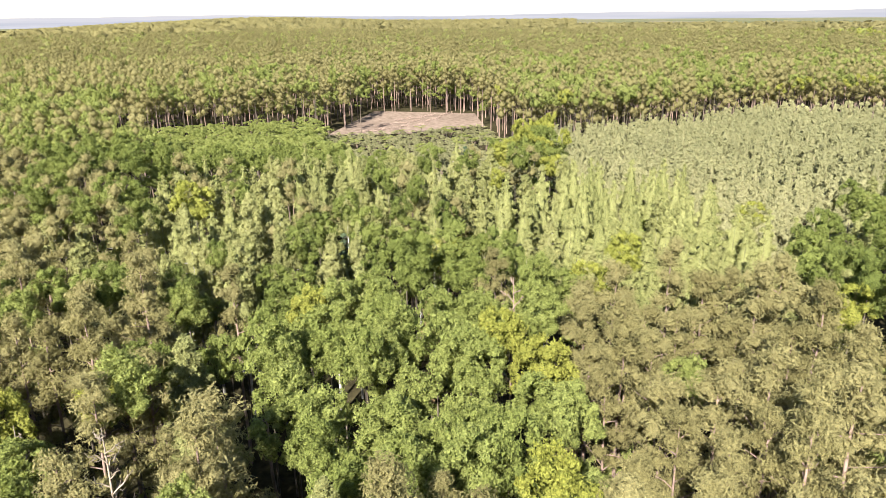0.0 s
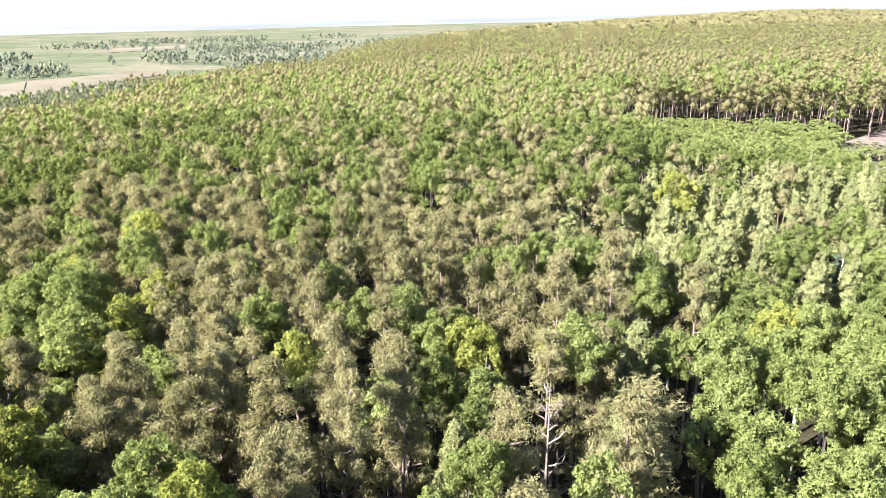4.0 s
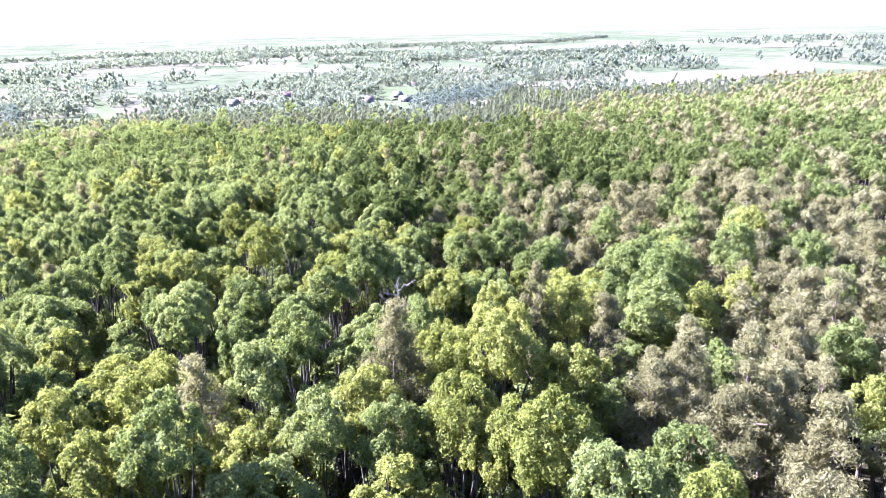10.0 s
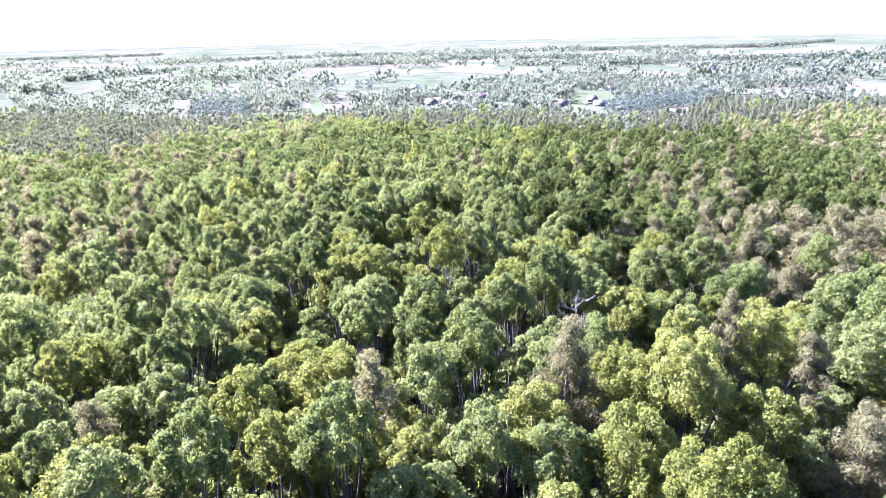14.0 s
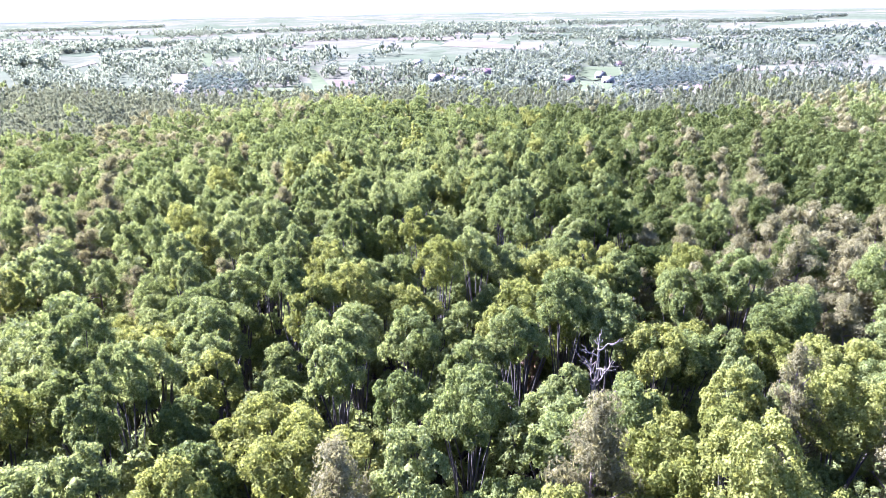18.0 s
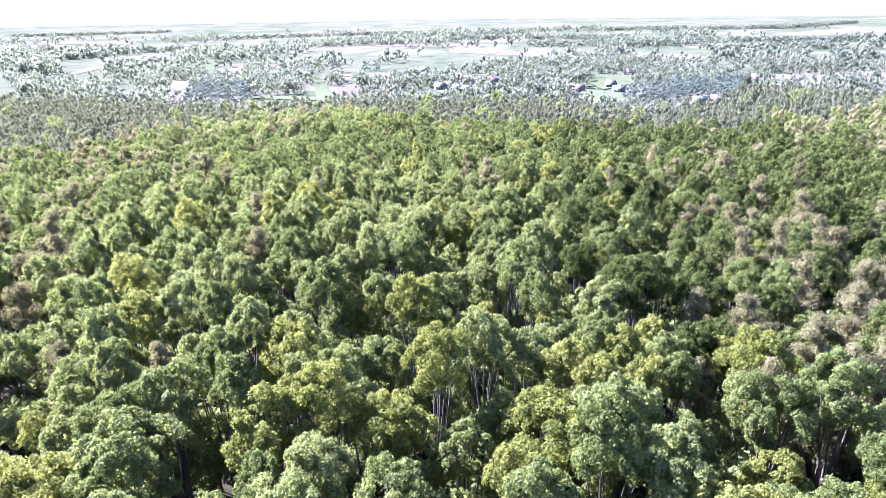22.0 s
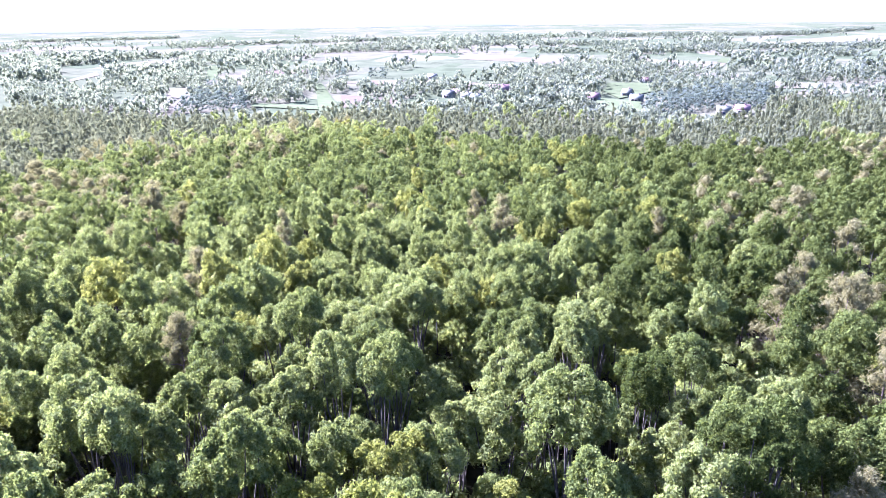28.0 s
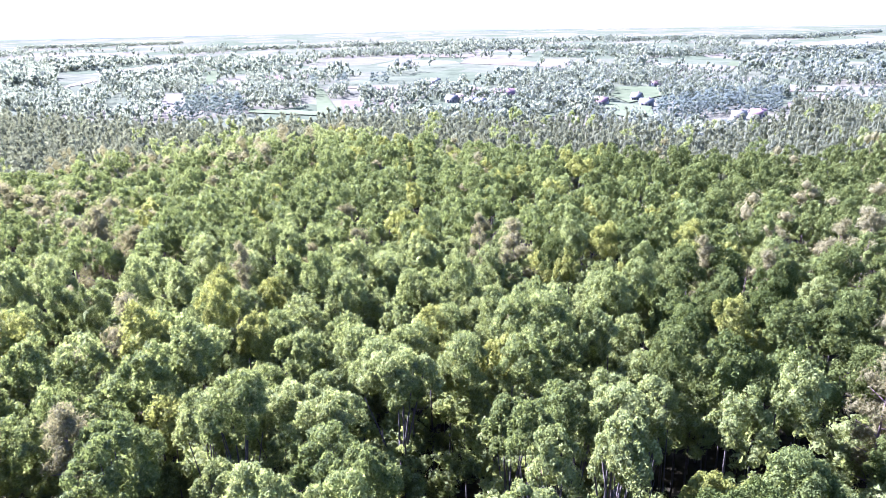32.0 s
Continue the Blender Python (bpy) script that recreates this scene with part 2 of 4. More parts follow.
def clumps(rng, lobes, per, size, aspect, core, flat=1.0, jitter=0.55, axis=None, blob=None, up=-0.35):
    """Leafy lobes (x, y, z, radius): an inner mass and sprays over its outside."""
    pieces = []
    bv, bf = blob
    for x, y, z, r in lobes:
        c = np.array((x, y, z))
        s = np.array((1, 1, flat))
        out = unit(c - axis) if axis is not None else np.array((0, 0, 1.0))
        d = unit(rng.normal(size=(int(per * 1.9), 3)))
        d = d[(d @ out > up)][:per]
        p = c + d * s * r * rng.uniform(0.7, 1.15, (len(d), 1))
        nn = unit(d / s + jitter * rng.normal(size=d.shape))
        pieces.append(sprays(rng, p, nn, size, aspect))
        pieces.append((c + bv * s * r * core * rng.uniform(0.85, 1.12, (len(bv), 1)), bf))
    return pieces


def tube(points, radii, sides=6):
    """A tapered limb along points."""
    pts = np.asarray(points, float)
    v = []
    for i, p in enumerate(pts):
        d = unit(pts[min(i + 1, len(pts) - 1)] - pts[max(i - 1, 0)])
        u = unit(np.cross(d, (0.31, 0.9, 0.17)))
        w = np.cross(d, u)
        a = np.arange(sides) * 2 * np.pi / sides
        v.append(p + radii[i] * (np.cos(a)[:, None] * u + np.sin(a)[:, None] * w))
    f = [(i * sides + k, i * sides + (k + 1) % sides, (i + 1) * sides + (k + 1) % sides, (i + 1) * sides + k) for i in range(len(pts) - 1) for k in range(sides)]
    return np.concatenate(v), np.array(f)


def bent(rng, a, b, steps, wobble):
    t = np.linspace(0, 1, steps)[:, None]
    p = np.asarray(a, float) * (1 - t) + np.asarray(b, float) * t
    p[1:-1] += rng.normal(size=(steps - 2, 3)) * wobble
    return p


# Each species: lobes of the crown for a tree of its usual height, in metres, and the limbs under it.
def oak_form(rng, k):
    """A dome of a few big boughs, each a heap of leafy lobes."""
    rad, mid = rng.uniform(3.15, 3.85), np.array((0, 0, 20.0))
    squash, nb = rng.uniform(0.85, 1.2), max(3, min(12, k // 4))
    lobes = []
    for i in range(nb):
        u = 1 - (i + 0.5) / nb * 1.65
        a = 2.39996 * i + rng.uniform(-0.5, 0.5)
        s = math.sqrt(max(0.02, 1 - u * u))
        rb = rad * rng.uniform(0.27, 0.52) * (10 / nb) ** 0.25
        reach = rng.uniform(0.48, 0.9) * rad
        c = np.array((math.cos(a) * s * reach, math.sin(a) * s * reach, mid[2] + 0.4 + u * 3.0 * squash * rng.uniform(0.75, 1.08)))
        m = k // nb + (1 if i < k % nb else 0)
        for j in range(m):
            w = 1 - (j + 0.5) / m * 1.3
            t = 2.39996 * j + rng.uniform(-0.6, 0.6)
            q = math.sqrt(max(0.0, 1 - w * w))
            d = unit(np.array((math.cos(t) * q + 0.4 * math.cos(a) * s, math.sin(t) * q + 0.4 * math.sin(a) * s, w))) if m > 1 else np.zeros(3)
            lobes.append((*(c + d * rb * rng.uniform(0.62, 0.95)), rb * 1.2 / math.sqrt(max(m, 2)) * rng.uniform(0.75, 1.2)))
    limbs = [tube(bent(rng, (0, 0, -1), (rng.normal() * 0.3, rng.normal() * 0.3, 17), 5, 0.12), [0.42, 0.36, 0.3, 0.25, 0.18])]
    for x, y, z, r in lobes[3::max(3, k // 8)]:
        limbs.append(tube(bent(rng, (0, 0, z * 0.62), (x, y, z), 4, 0.15), [0.16, 0.12, 0.08, 0.04], 5))
    return lobes, limbs, mid


def pine_form(rng, k):
    """Boughs that rise outward, with tufts of needles along and at their ends."""
    lobes, lean = [], rng.normal(size=2) * 0.5
    limbs = [tube(bent(rng, (0, 0, -1), (lean[0], lean[1], 25.0), 7, 0.12), [0.25, 0.23, 0.2, 0.17, 0.13, 0.09, 0.04])]
    per = 3 if k > 12 else 1
    boughs = max(3, k // per)
    for i in range(boughs):
        u = (i + rng.uniform(0, 1)) / boughs
        z = 12.5 + 12.8 * u
        reach = (3.5 * (1 - u) ** 0.7 * (0.5 + 0.5 * min(1, u / 0.2)) + 0.2) * rng.uniform(0.5, 1.15)
        a = 2.39996 * i + rng.uniform(-0.7, 0.7)
        for j in range(per):
            t = (j + 1) / per if per > 1 else rng.uniform(0.5, 1.0)
            q = reach * t + rng.normal() * 0.15
            lobes.append((math.cos(a) * q + lean[0] * u, math.sin(a) * q + lean[1] * u, z + 0.28 * reach * t * t + rng.normal() * 0.2, (0.56 + 0.34 * t) * rng.uniform(0.75, 1.25) * (54 / k) ** 0.40))
        x, y, zz, r = lobes[-1]
        limbs.append(tube(bent(rng, (lean[0] * z / 25, lean[1] * z / 25, z - 0.4), (x, y, zz), 3, 0.08), [0.07, 0.05, 0.025], 4))
    for i in range(7):
        a, z = rng.uniform(0, 6.3), rng.uniform(9, 15)
        limbs.append(tube(bent(rng, (0, 0, z), (math.cos(a) * 1.3, math.sin(a) * 1.3, z + 0.2), 3, 0.08), [0.04, 0.03, 0.015], 4))
    return lobes, limbs, np.array((0, 0, 17.0))


def cone_form(h, low, width, taper, top_r, side_r):
    def form(rng, k):
        lobes = []
        for i in range(k):
            u = (i + rng.uniform(0, 1)) / k
            z = h * (low + (0.98 - low) * u)
            w = width * (1 - u) ** taper + 0.05
            a = 2.39996 * i + rng.uniform(-0.5, 0.5)
            q = w * rng.uniform(0.5, 1.0)
            lobes.append((math.cos(a) * q, math.sin(a) * q, z, (side_r + (top_r - side_r) * u) * rng.uniform(0.8, 1.2) * (30 / k) ** 0.3))
        limbs = [tube(bent(rng, (0, 0, -1), (0, 0, h * 0.95), 6, 0.07), [0.2, 0.17, 0.14, 0.1, 0.06, 0.03])]
        for x, y, z, r in lobes[::3]:
            limbs.append(tube(bent(rng, (0, 0, z - 0.3), (x, y, z), 3, 0.05), [0.05, 0.035, 0.02], 4))
        return lobes, limbs, np.array((0, 0, h * 0.5))
    return form


# species: form, lobes by detail, sprays by detail, spray size, aspect, flatness, leaves, bark
OAK_K, OAK_N, OAK_S = (66, 48, 20, 9, 4, 3, 5), (140, 74, 34, 15, 9, 10, 18), (0.17, 0.235, 0.37, 0.68, 1.2, 0.95, 0.6)
CON_K, CON_N, CON_S = (66, 45, 20, 9, 3, 3, 7), (130, 84, 42, 16, 12, 12, 26), (0.21, 0.27, 0.36, 0.56, 1.0, 0.9, 0.5)
SPECIES = {
    "oak": (oak_form, OAK_K, OAK_N, OAK_S, 0.75, 0.95, OAK, BARK),
    "bright": (oak_form, OAK_K, OAK_N, OAK_S, 0.75, 0.95, OAKY, BARK),
    "deep": (oak_form, OAK_K, OAK_N, OAK_S, 0.75, 0.95, OAK_SHADED, BARK),
    "pine": (pine_form, CON_K, CON_N, CON_S, 0.26, 1.0, PINE, PBARK),
    "belt": (cone_form(25.0, 0.42, 2.7, 0.65, 0.5, 1.0), CON_K, CON_N, CON_S, 0.48, 1.1, PINE_DIMMED, PBARK),
    "larch": (cone_form(23.5, 0.52, 3.1, 1.0, 0.2, 0.66), CON_K, CON_N, CON_S, 0.48, 0.95, LARCH, BARK),
    "birch": (cone_form(23.0, 0.56, 2.6, 0.65, 0.5, 0.9), CON_K, CON_N, CON_S, 0.55, 1.2, BIRCH, WBARK),
    "young": (cone_form(14.0, 0.55, 2.15, 1.0, 0.24, 0.7), (30, 20, 12, 7, 3, 2, 2), CON_N, CON_S, 0.48, 1.0, YOUNG, PBARK),
    "spruce": (cone_form(22.0, 0.2, 2.8, 0.95, 0.3, 0.95), CON_K, CON_N, CON_S, 0.48, 0.45, SPRUCE, BARK),
    "brown": (cone_form(22.0, 0.3, 2.6, 0.8, 0.4, 0.9), CON_K, CON_N, CON_S, 0.48, 0.5, BROWN, BARK),
}


TOP = {"deep": 25.0, "belt": 25.0, "oak": 25.0, "bright": 25.0, "pine": 26.0, "larch": 23.5, "birch": 23.0, "young": 14.0, "spruce": 22.0, "brown": 22.0}


# inner body of the dense conical crowns: height, foot, half width, taper
CONES = {"belt": (25.0, 0.4, 2.6, 0.65), "larch": (23.5, 0.48, 3.6, 1.0), "young": (14.0, 0.45, 2.3, 1.0), "birch": (23.0, 0.52, 2.2, 0.65), "spruce": (22.0, 0.2, 2.3, 0.95), "brown": (22.0, 0.3, 1.5, 0.8)}


def crown_and_trunk(species, detail, seed):
    form, ks, ns, sizes, aspect, flat, leaf, bark = SPECIES[species]
    rng = np.random.default_rng(seed)
    lobes, limbs, axis = form(rng, ks[detail])
    if species == "pine" and detail in (4, 5):
        lobes = [(rng.normal() * 0.3, rng.normal() * 0.3, z, r * rng.uniform(0.85, 1.15)) for z, r in ((19.0, 2.5), (22.3, 1.9), (24.8, 1.2))]
    crown = clumps(rng, lobes, ns[detail], sizes[detail], aspect, (0.6, 0.66, 0.74, 0.8, 0.85, 0.6, 0.55)[detail], flat, (0.44, 0.42, 0.40, 0.38, 0.35, 0.3, 0.3)[detail], axis, OCTA, -0.3)
    if form is oak_form and detail < 4:
        bv, bf = BLOB
        crown.append((axis + (0, 0, -0.2) + bv * (1.6, 1.6, 2.2) * rng.uniform(0.85, 1.1, (len(bv), 1)), bf))
    if species in CONES:
        h, low, width, taper = CONES[species]
        us = (0.0, 0.15, 0.4, 0.65, 0.85, 0.97)
        crown.append(tube([(rng.normal() * 0.08, rng.normal() * 0.08, h * (low + (0.98 - low) * u)) for u in us], [width * 0.58 * (1 - u) ** taper * min(1.0, 0.5 + 4 * u) * rng.uniform(0.9, 1.1) for u in us], 6 if detail < 4 else 4))
    return crown, limbs


# ---- the lie of the land ----
NORTH_EDGE = [(-900, 560), (-400, 430), (-227, 376), (-151, 333), (-98, 320), (-55, 338), (-19, 339), (16, 323), (60, 317), (73, 288), (99, 303), (128, 331), (147, 372), (165, 374), (198, 335), (227, 355), (310, 383), (412, 362), (565, 386), (686, 450), (990, 570), (1467, 733), (1940, 790)]
EDGE_X, EDGE_Y = [p[0] for p in NORTH_EDGE], [p[1] for p in NORTH_EDGE]


def smooth(a, b, v):
    t = np.clip((v - a) / (b - a), 0, 1)
    return t * t * (3 - 2 * t)


def ground(x, y):
    x, y = np.asarray(x, float), np.asarray(y, float)
    hill = 7.5 * np.exp(-((x - 2) / 48) ** 2 - ((y - 2) / 80) ** 2)
    past = y - np.interp(x, EDGE_X, EDGE_Y)
    valley = -9.5 * smooth(-270, 10, past) * smooth(-60, 120, y)
    west = -3 * smooth(30, 120, -x) * (1 - smooth(-150, 0, past))
    ridge = 19 * smooth(800, 2300, x) * np.exp(-((y - 20) / 380) ** 2) * (1 - smooth(-100, 300, past))
    return hill + valley + west + ridge


def inside(poly, x, y):
    hit, j = False, len(poly) - 1
    for i in range(len(poly)):
        (xi, yi), (xj, yj) = poly[i], poly[j]
        if (yi > y) != (yj > y) and x < (xj - xi) * (y - yi) / (yj - yi) + xi:
            hit = not hit
        j = i
    return hit


CLEARING = [(322, -50), (392, -82), (367, -129), (326, -122), (316, -86)]
GREAT_OAKS = [(54, -21), (41, -25), (32, -43), (41, -51), (56, -48), (64, -57), (90, -59), (95, -44), (65, -32)]
BROAD_PINES = [(65, -58), (49, -52), (26, -45), (18, -73), (44, -89), (64, -81)]
LARCHES = [(122, -64), (142, -88), (130, -104), (112, -110), (84, -102), (63, -88), (63, -72), (76, -60), (94, -57)]
YOUNG_PINES = [(238, -118), (250, -181), (271, -234), (250, -292), (190, -330), (110, -240), (86, -114), (111, -104), (136, -90), (190, -104)]
BUSHY = [(82, -98), (111, -144), (132, -184), (59, -161), (59, -89)]
BIRCHES = [(167, -4), (176, -26), (224, -62), (186, -87), (143, -74), (114, -62), (95, -44), (73, -37), (74, -16), (109, -7)]
OLD_PINES = [(300, 44), (312, 0), (320, -49), (392, -82), (367, -129), (326, -122), (240, -120), (252, -183), (274, -236), (252, -296), (230, -420), (380, -700), (1800, -900), (2500, 900), (700, 430), (410, 262)]
LOW_STAND = [(160, -8), (298, 42), (311, 0), (319, -49), (316, -86), (326, -122), (240, -118), (190, -104), (160, -82)]
MIXED_PINES = [(14, -20), (23, 0), (25, 17), (46, 34), (35, 50), (31, 60), (55, 74), (93, 92), (116, 72), (137, 17), (109, -7), (74, -16), (54, -21), (43, -26), (29, -41), (10, -59)]


def north_edge(x):
    return float(np.interp(x, EDGE_X, EDGE_Y))


def wood_at(x, y, u):
    """The species that grows at a place, by the chance u; None where nothing does."""
    if y > north_edge(x) or inside(CLEARING, x, y):
        return None
    if inside(GREAT_OAKS, x, y):
        return "oak"
    if inside(BROAD_PINES, x, y):
        return "pine"
    if inside(LARCHES, x, y):
        return "larch" if u < 0.85 else "birch"
    if inside(BUSHY, x, y):
        return "oak" if u < 0.85 else "birch"
    if inside(LOW_STAND, x, y):
        return "oak" if y > -45 and u < 0.8 else "young" if u < 0.9 else "oak"
    if inside(YOUNG_PINES, x, y):
        return "young"
    if inside(BIRCHES, x, y):
        return "birch" if u < 0.45 else "larch" if u < 0.78 else "oak" if u < 0.93 else "pine"
    if inside(OLD_PINES, x, y):
        leafy = noise.noise((x * 0.018, y * 0.018, 7.0))
        return "pine" if u < (0.58 if x < 400 else 0.88) - 0.7 * max(0.0, leafy) else "oak"
    if inside(MIXED_PINES, x, y):
        return "pine" if u < 0.62 else "oak" if u < 0.9 else "birch"
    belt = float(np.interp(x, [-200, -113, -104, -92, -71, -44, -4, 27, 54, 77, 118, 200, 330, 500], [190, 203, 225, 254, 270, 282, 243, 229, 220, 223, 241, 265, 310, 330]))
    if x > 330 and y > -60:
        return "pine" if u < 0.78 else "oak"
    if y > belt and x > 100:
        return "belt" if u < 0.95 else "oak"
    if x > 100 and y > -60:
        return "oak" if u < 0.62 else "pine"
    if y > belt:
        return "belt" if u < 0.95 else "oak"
    if x < -45 and y > 60:
        return "oak" if u < 0.72 else "pine"
    # more shade-coloured oaks towards the right of the northward view
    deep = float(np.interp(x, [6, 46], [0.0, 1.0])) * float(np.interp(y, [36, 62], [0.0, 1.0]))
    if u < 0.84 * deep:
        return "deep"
    if x > 40 and y > 60:
        return "oak" if u < 0.88 else "pine"
    sunny = 0.55 if y < 22 else 0.84
    return "oak" if u < sunny else "bright" if u < 0.965 else "pine"


# single trees of the stands nearest the flight, sited by camera view: x, y, breadth
EAST_BRIGHT_OAKS = [(72.9, -64.2, 0.76), (55.7, -47.6, 0.71)]
EAST_LARCHES = [(89.3, -95.6, 1.20), (88.0, -90.0, 1.30), (75.9, -89.0, 1.05), (91.8, -85.6, 1.30), (64.8, -85.6, 0.82), (130.8, -80.1, 1.30), (78.0, -80.3, 1.14), (88.2, -78.2, 1.23), (91.8, -74.5, 1.11), (133.0, -71.1, 1.13), (95.3, -71.4, 1.13), (105.5, -67.6, 1.21), (158.0, -62.1, 1.30), (137.9, -50.9, 1.30), (156.1, -43.5, 1.28), (77.9, -37.3, 1.30), (141.5, -35.1, 1.30)]
EAST_BROWN = [(72.1, -44.5, 0.96)]
EAST_PINES = [(46.7, -79.4, 1.04), (48.6, -75.7, 1.03), (57.0, -75.2, 1.11), (60.7, -72.4, 1.23), (40.7, -72.1, 1.08), (48.3, -71.3, 0.98), (50.3, -68.0, 1.07), (58.0, -64.2, 1.03), (66.1, -63.9, 0.92), (51.2, -63.5, 0.87), (37.3, -62.3, 1.09), (32.9, -61.9, 0.75), (37.2, -58.2, 1.04), (32.3, -57.7, 0.71), (56.8, -56.4, 0.97), (48.0, -56.2, 0.95), (38.1, -53.8, 1.08), (70.6, -52.4, 0.82), (42.6, -52.5, 0.71), (33.3, -52.4, 0.74), (75.7, -22.6, 0.94)]
NORTH_EAST_BIRCHES = [(56.4, -20.3, 1.30), (103.2, -15.1, 1.20), (90.1, -6.1, 0.94), (122.3, -1.2, 1.30), (114.1, 2.2, 1.30), (69.4, 19.1, 1.07)]
EAST_BIRCHES = [(86.0, -108.4, 1.01), (86.5, -64.4, 1.22), (139.0, -25.1, 1.20), (96.0, -23.4, 1.30), (44.8, -21.7, 1.10)]
NORTH_EAST_BRIGHT_OAKS = [(122.6, -14.1, 1.15), (54.7, -14.1, 0.68), (51.5, -6.7, 0.66), (38.3, 1.8, 0.55), (19.3, 8.3, 0.70), (36.9, 20.5, 0.71), (39.1, 23.3, 0.74), (46.7, 26.7, 0.67), (24.8, 30.8, 0.60), (33.0, 31.1, 0.84), (46.8, 39.3, 0.83), (62.9, 46.1, 0.78), (24.4, 47.6, 0.82), (18.4, 55.5, 0.71)]
NORTH_EAST_PINES = [(78.5, -13.1, 0.98), (62.7, -11.0, 1.00), (98.1, -10.7, 1.30), (33.7, -9.6, 0.87), (30.0, -8.7, 0.55), (77.0, -7.0, 1.30), (63.8, -6.9, 0.92), (34.2, -4.4, 0.62), (64.8, -4.2, 0.86), (42.0, -4.3, 0.69), (27.6, -3.6, 0.85), (65.2, -1.8, 0.77), (25.4, 0.1, 0.92), (82.9, 1.0, 1.06), (25.9, 3.1, 0.55), (58.5, 3.6, 0.91), (33.1, 4.2, 0.67), (46.9, 4.7, 0.56), (102.9, 5.1, 1.30), (30.5, 4.9, 0.85), (23.3, 4.8, 0.78), (37.3, 5.4, 0.64), (70.5, 5.7, 0.94), (75.0, 6.4, 1.21), (88.5, 6.7, 1.13), (27.1, 7.0, 0.64), (25.3, 7.7, 0.76), (38.6, 10.1, 0.61), (52.0, 11.7, 0.71), (82.1, 15.3, 0.98)]
NORTH_EAST_PINES_2 = [(26.2, 15.7, 0.72), (43.3, 16.1, 0.59), (78.6, 16.9, 1.30), (50.0, 18.2, 0.74), (21.5, 19.1, 0.55), (43.1, 19.5, 0.70), (53.0, 25.0, 0.70), (65.3, 32.1, 1.28), (70.9, 33.2, 1.10), (57.8, 47.9, 0.99), (20.3, 47.8, 0.55), (69.5, 55.9, 1.30), (35.9, 55.9, 0.95), (75.9, 58.3, 1.30), (23.7, 59.9, 0.84), (44.4, 61.7, 1.30), (50.3, 62.9, 1.30)]
EAST_SPRUCES = [(158.1, -71.0, 1.03), (102.0, -37.4, 1.01)]
NORTH_MID_PINES = [(-48.6, 44.6, 0.69), (-21.0, 46.9, 0.55), (60.3, 67.5, 0.80), (70.3, 69.7, 0.80), (37.7, 69.6, 0.80), (44.3, 69.9, 0.80), (62.6, 70.6, 0.80)]
NORTH_NEAR_BRIGHT_OAKS = [(10.6, 4.1, 0.71), (-19.2, 5.1, 0.79), (-9.5, 5.7, 0.69), (-5.9, 7.6, 0.75), (5.7, 8.6, 0.63), (-12.4, 10.1, 0.63), (-7.4, 14.6, 0.76), (-16.9, 16.8, 0.55), (-28.5, 21.2, 0.78), (15.7, 27.4, 0.71)]
NORTH_NEAR_PINES = [(-20.3, 8.0, 0.66)]
NORTH_MID_BRIGHT_OAKS = [(5.1, 31.8, 0.55), (-22.9, 32.8, 0.74), (-7.3, 39.5, 0.69), (8.1, 41.2, 0.55), (14.7, 44.3, 0.55), (9.8, 45.2, 0.55), (13.9, 47.2, 0.55), (-31.6, 46.6, 0.58), (2.6, 54.5, 0.67), (-27.2, 55.6, 0.69), (-7.4, 58.6, 0.60), (-2.6, 62.4, 0.55), (-33.6, 68.3, 0.76)]
RISING_PINES = [(26.7, 55.1, 0.8), (29.7, 58.9, 0.85), (30.4, 51.5, 0.9), (29.0, 45.4, 0.8), (34.9, 54.9, 0.9), (31.1, 46.8, 0.75), (36.1, 49.7, 0.95), (34.1, 42.6, 0.8), (37.9, 45.2, 0.9), (34.7, 37.8, 0.85), (53.5, 75.2, 0.9), (46.6, 69.9, 1.0), (47.8, 81.8, 0.8), (34.3, 76.0, 0.8), (32.9, 93.1, 0.8), (37.5, 93.1, 0.9), (47.9, 132.7, 0.9), (29.1, 123.4, 0.7)]
NORTH_BROWN = [(6.9, 89.6, 0.80), (8.4, 40.0, 0.55)]
NORTH_FAR_PINES = [(2.7, 125.6, 0.50), (-54.7, 83.8, 0.80), (40.9, 104.9, 0.78), (-22.0, 112.7, 0.55), (3.6, 133.2, 0.55), (51.5, 136.6, 0.80), (43.0, 136.8, 0.80)]
NORTH_FAR_BRIGHT_OAKS = [(-38.1, 97.8, 0.80), (-1.7, 100.7, 0.55), (29.0, 104.6, 0.62), (25.8, 104.7, 0.55), (-18.5, 104.2, 0.60), (-42.1, 130.2, 0.67), (-51.4, 153.1, 0.80)]
EAST_OAKS = [(70.3, -101.2, 1.04), (70.2, -92.8, 0.69), (59.2, -91.8, 0.81), (61.6, -88.7, 0.80), (47.8, -62.0, 0.55), (168.8, -54.4, 1.30), (69.3, -55.7, 0.63), (89.1, -52.8, 1.30), (57.3, -52.6, 0.60), (44.5, -47.8, 0.82), (39.3, -47.6, 0.60), (77.6, -43.9, 0.58), (47.5, -43.1, 0.78), (38.0, -42.9, 0.72), (37.7, -40.1, 0.56), (41.2, -38.6, 0.64), (58.1, -37.3, 1.09), (45.3, -35.5, 0.95), (61.9, -32.4, 1.01), (38.7, -32.4, 0.74), (80.9, -30.2, 0.68), (46.5, -29.7, 1.01), (70.3, -29.3, 0.55)]
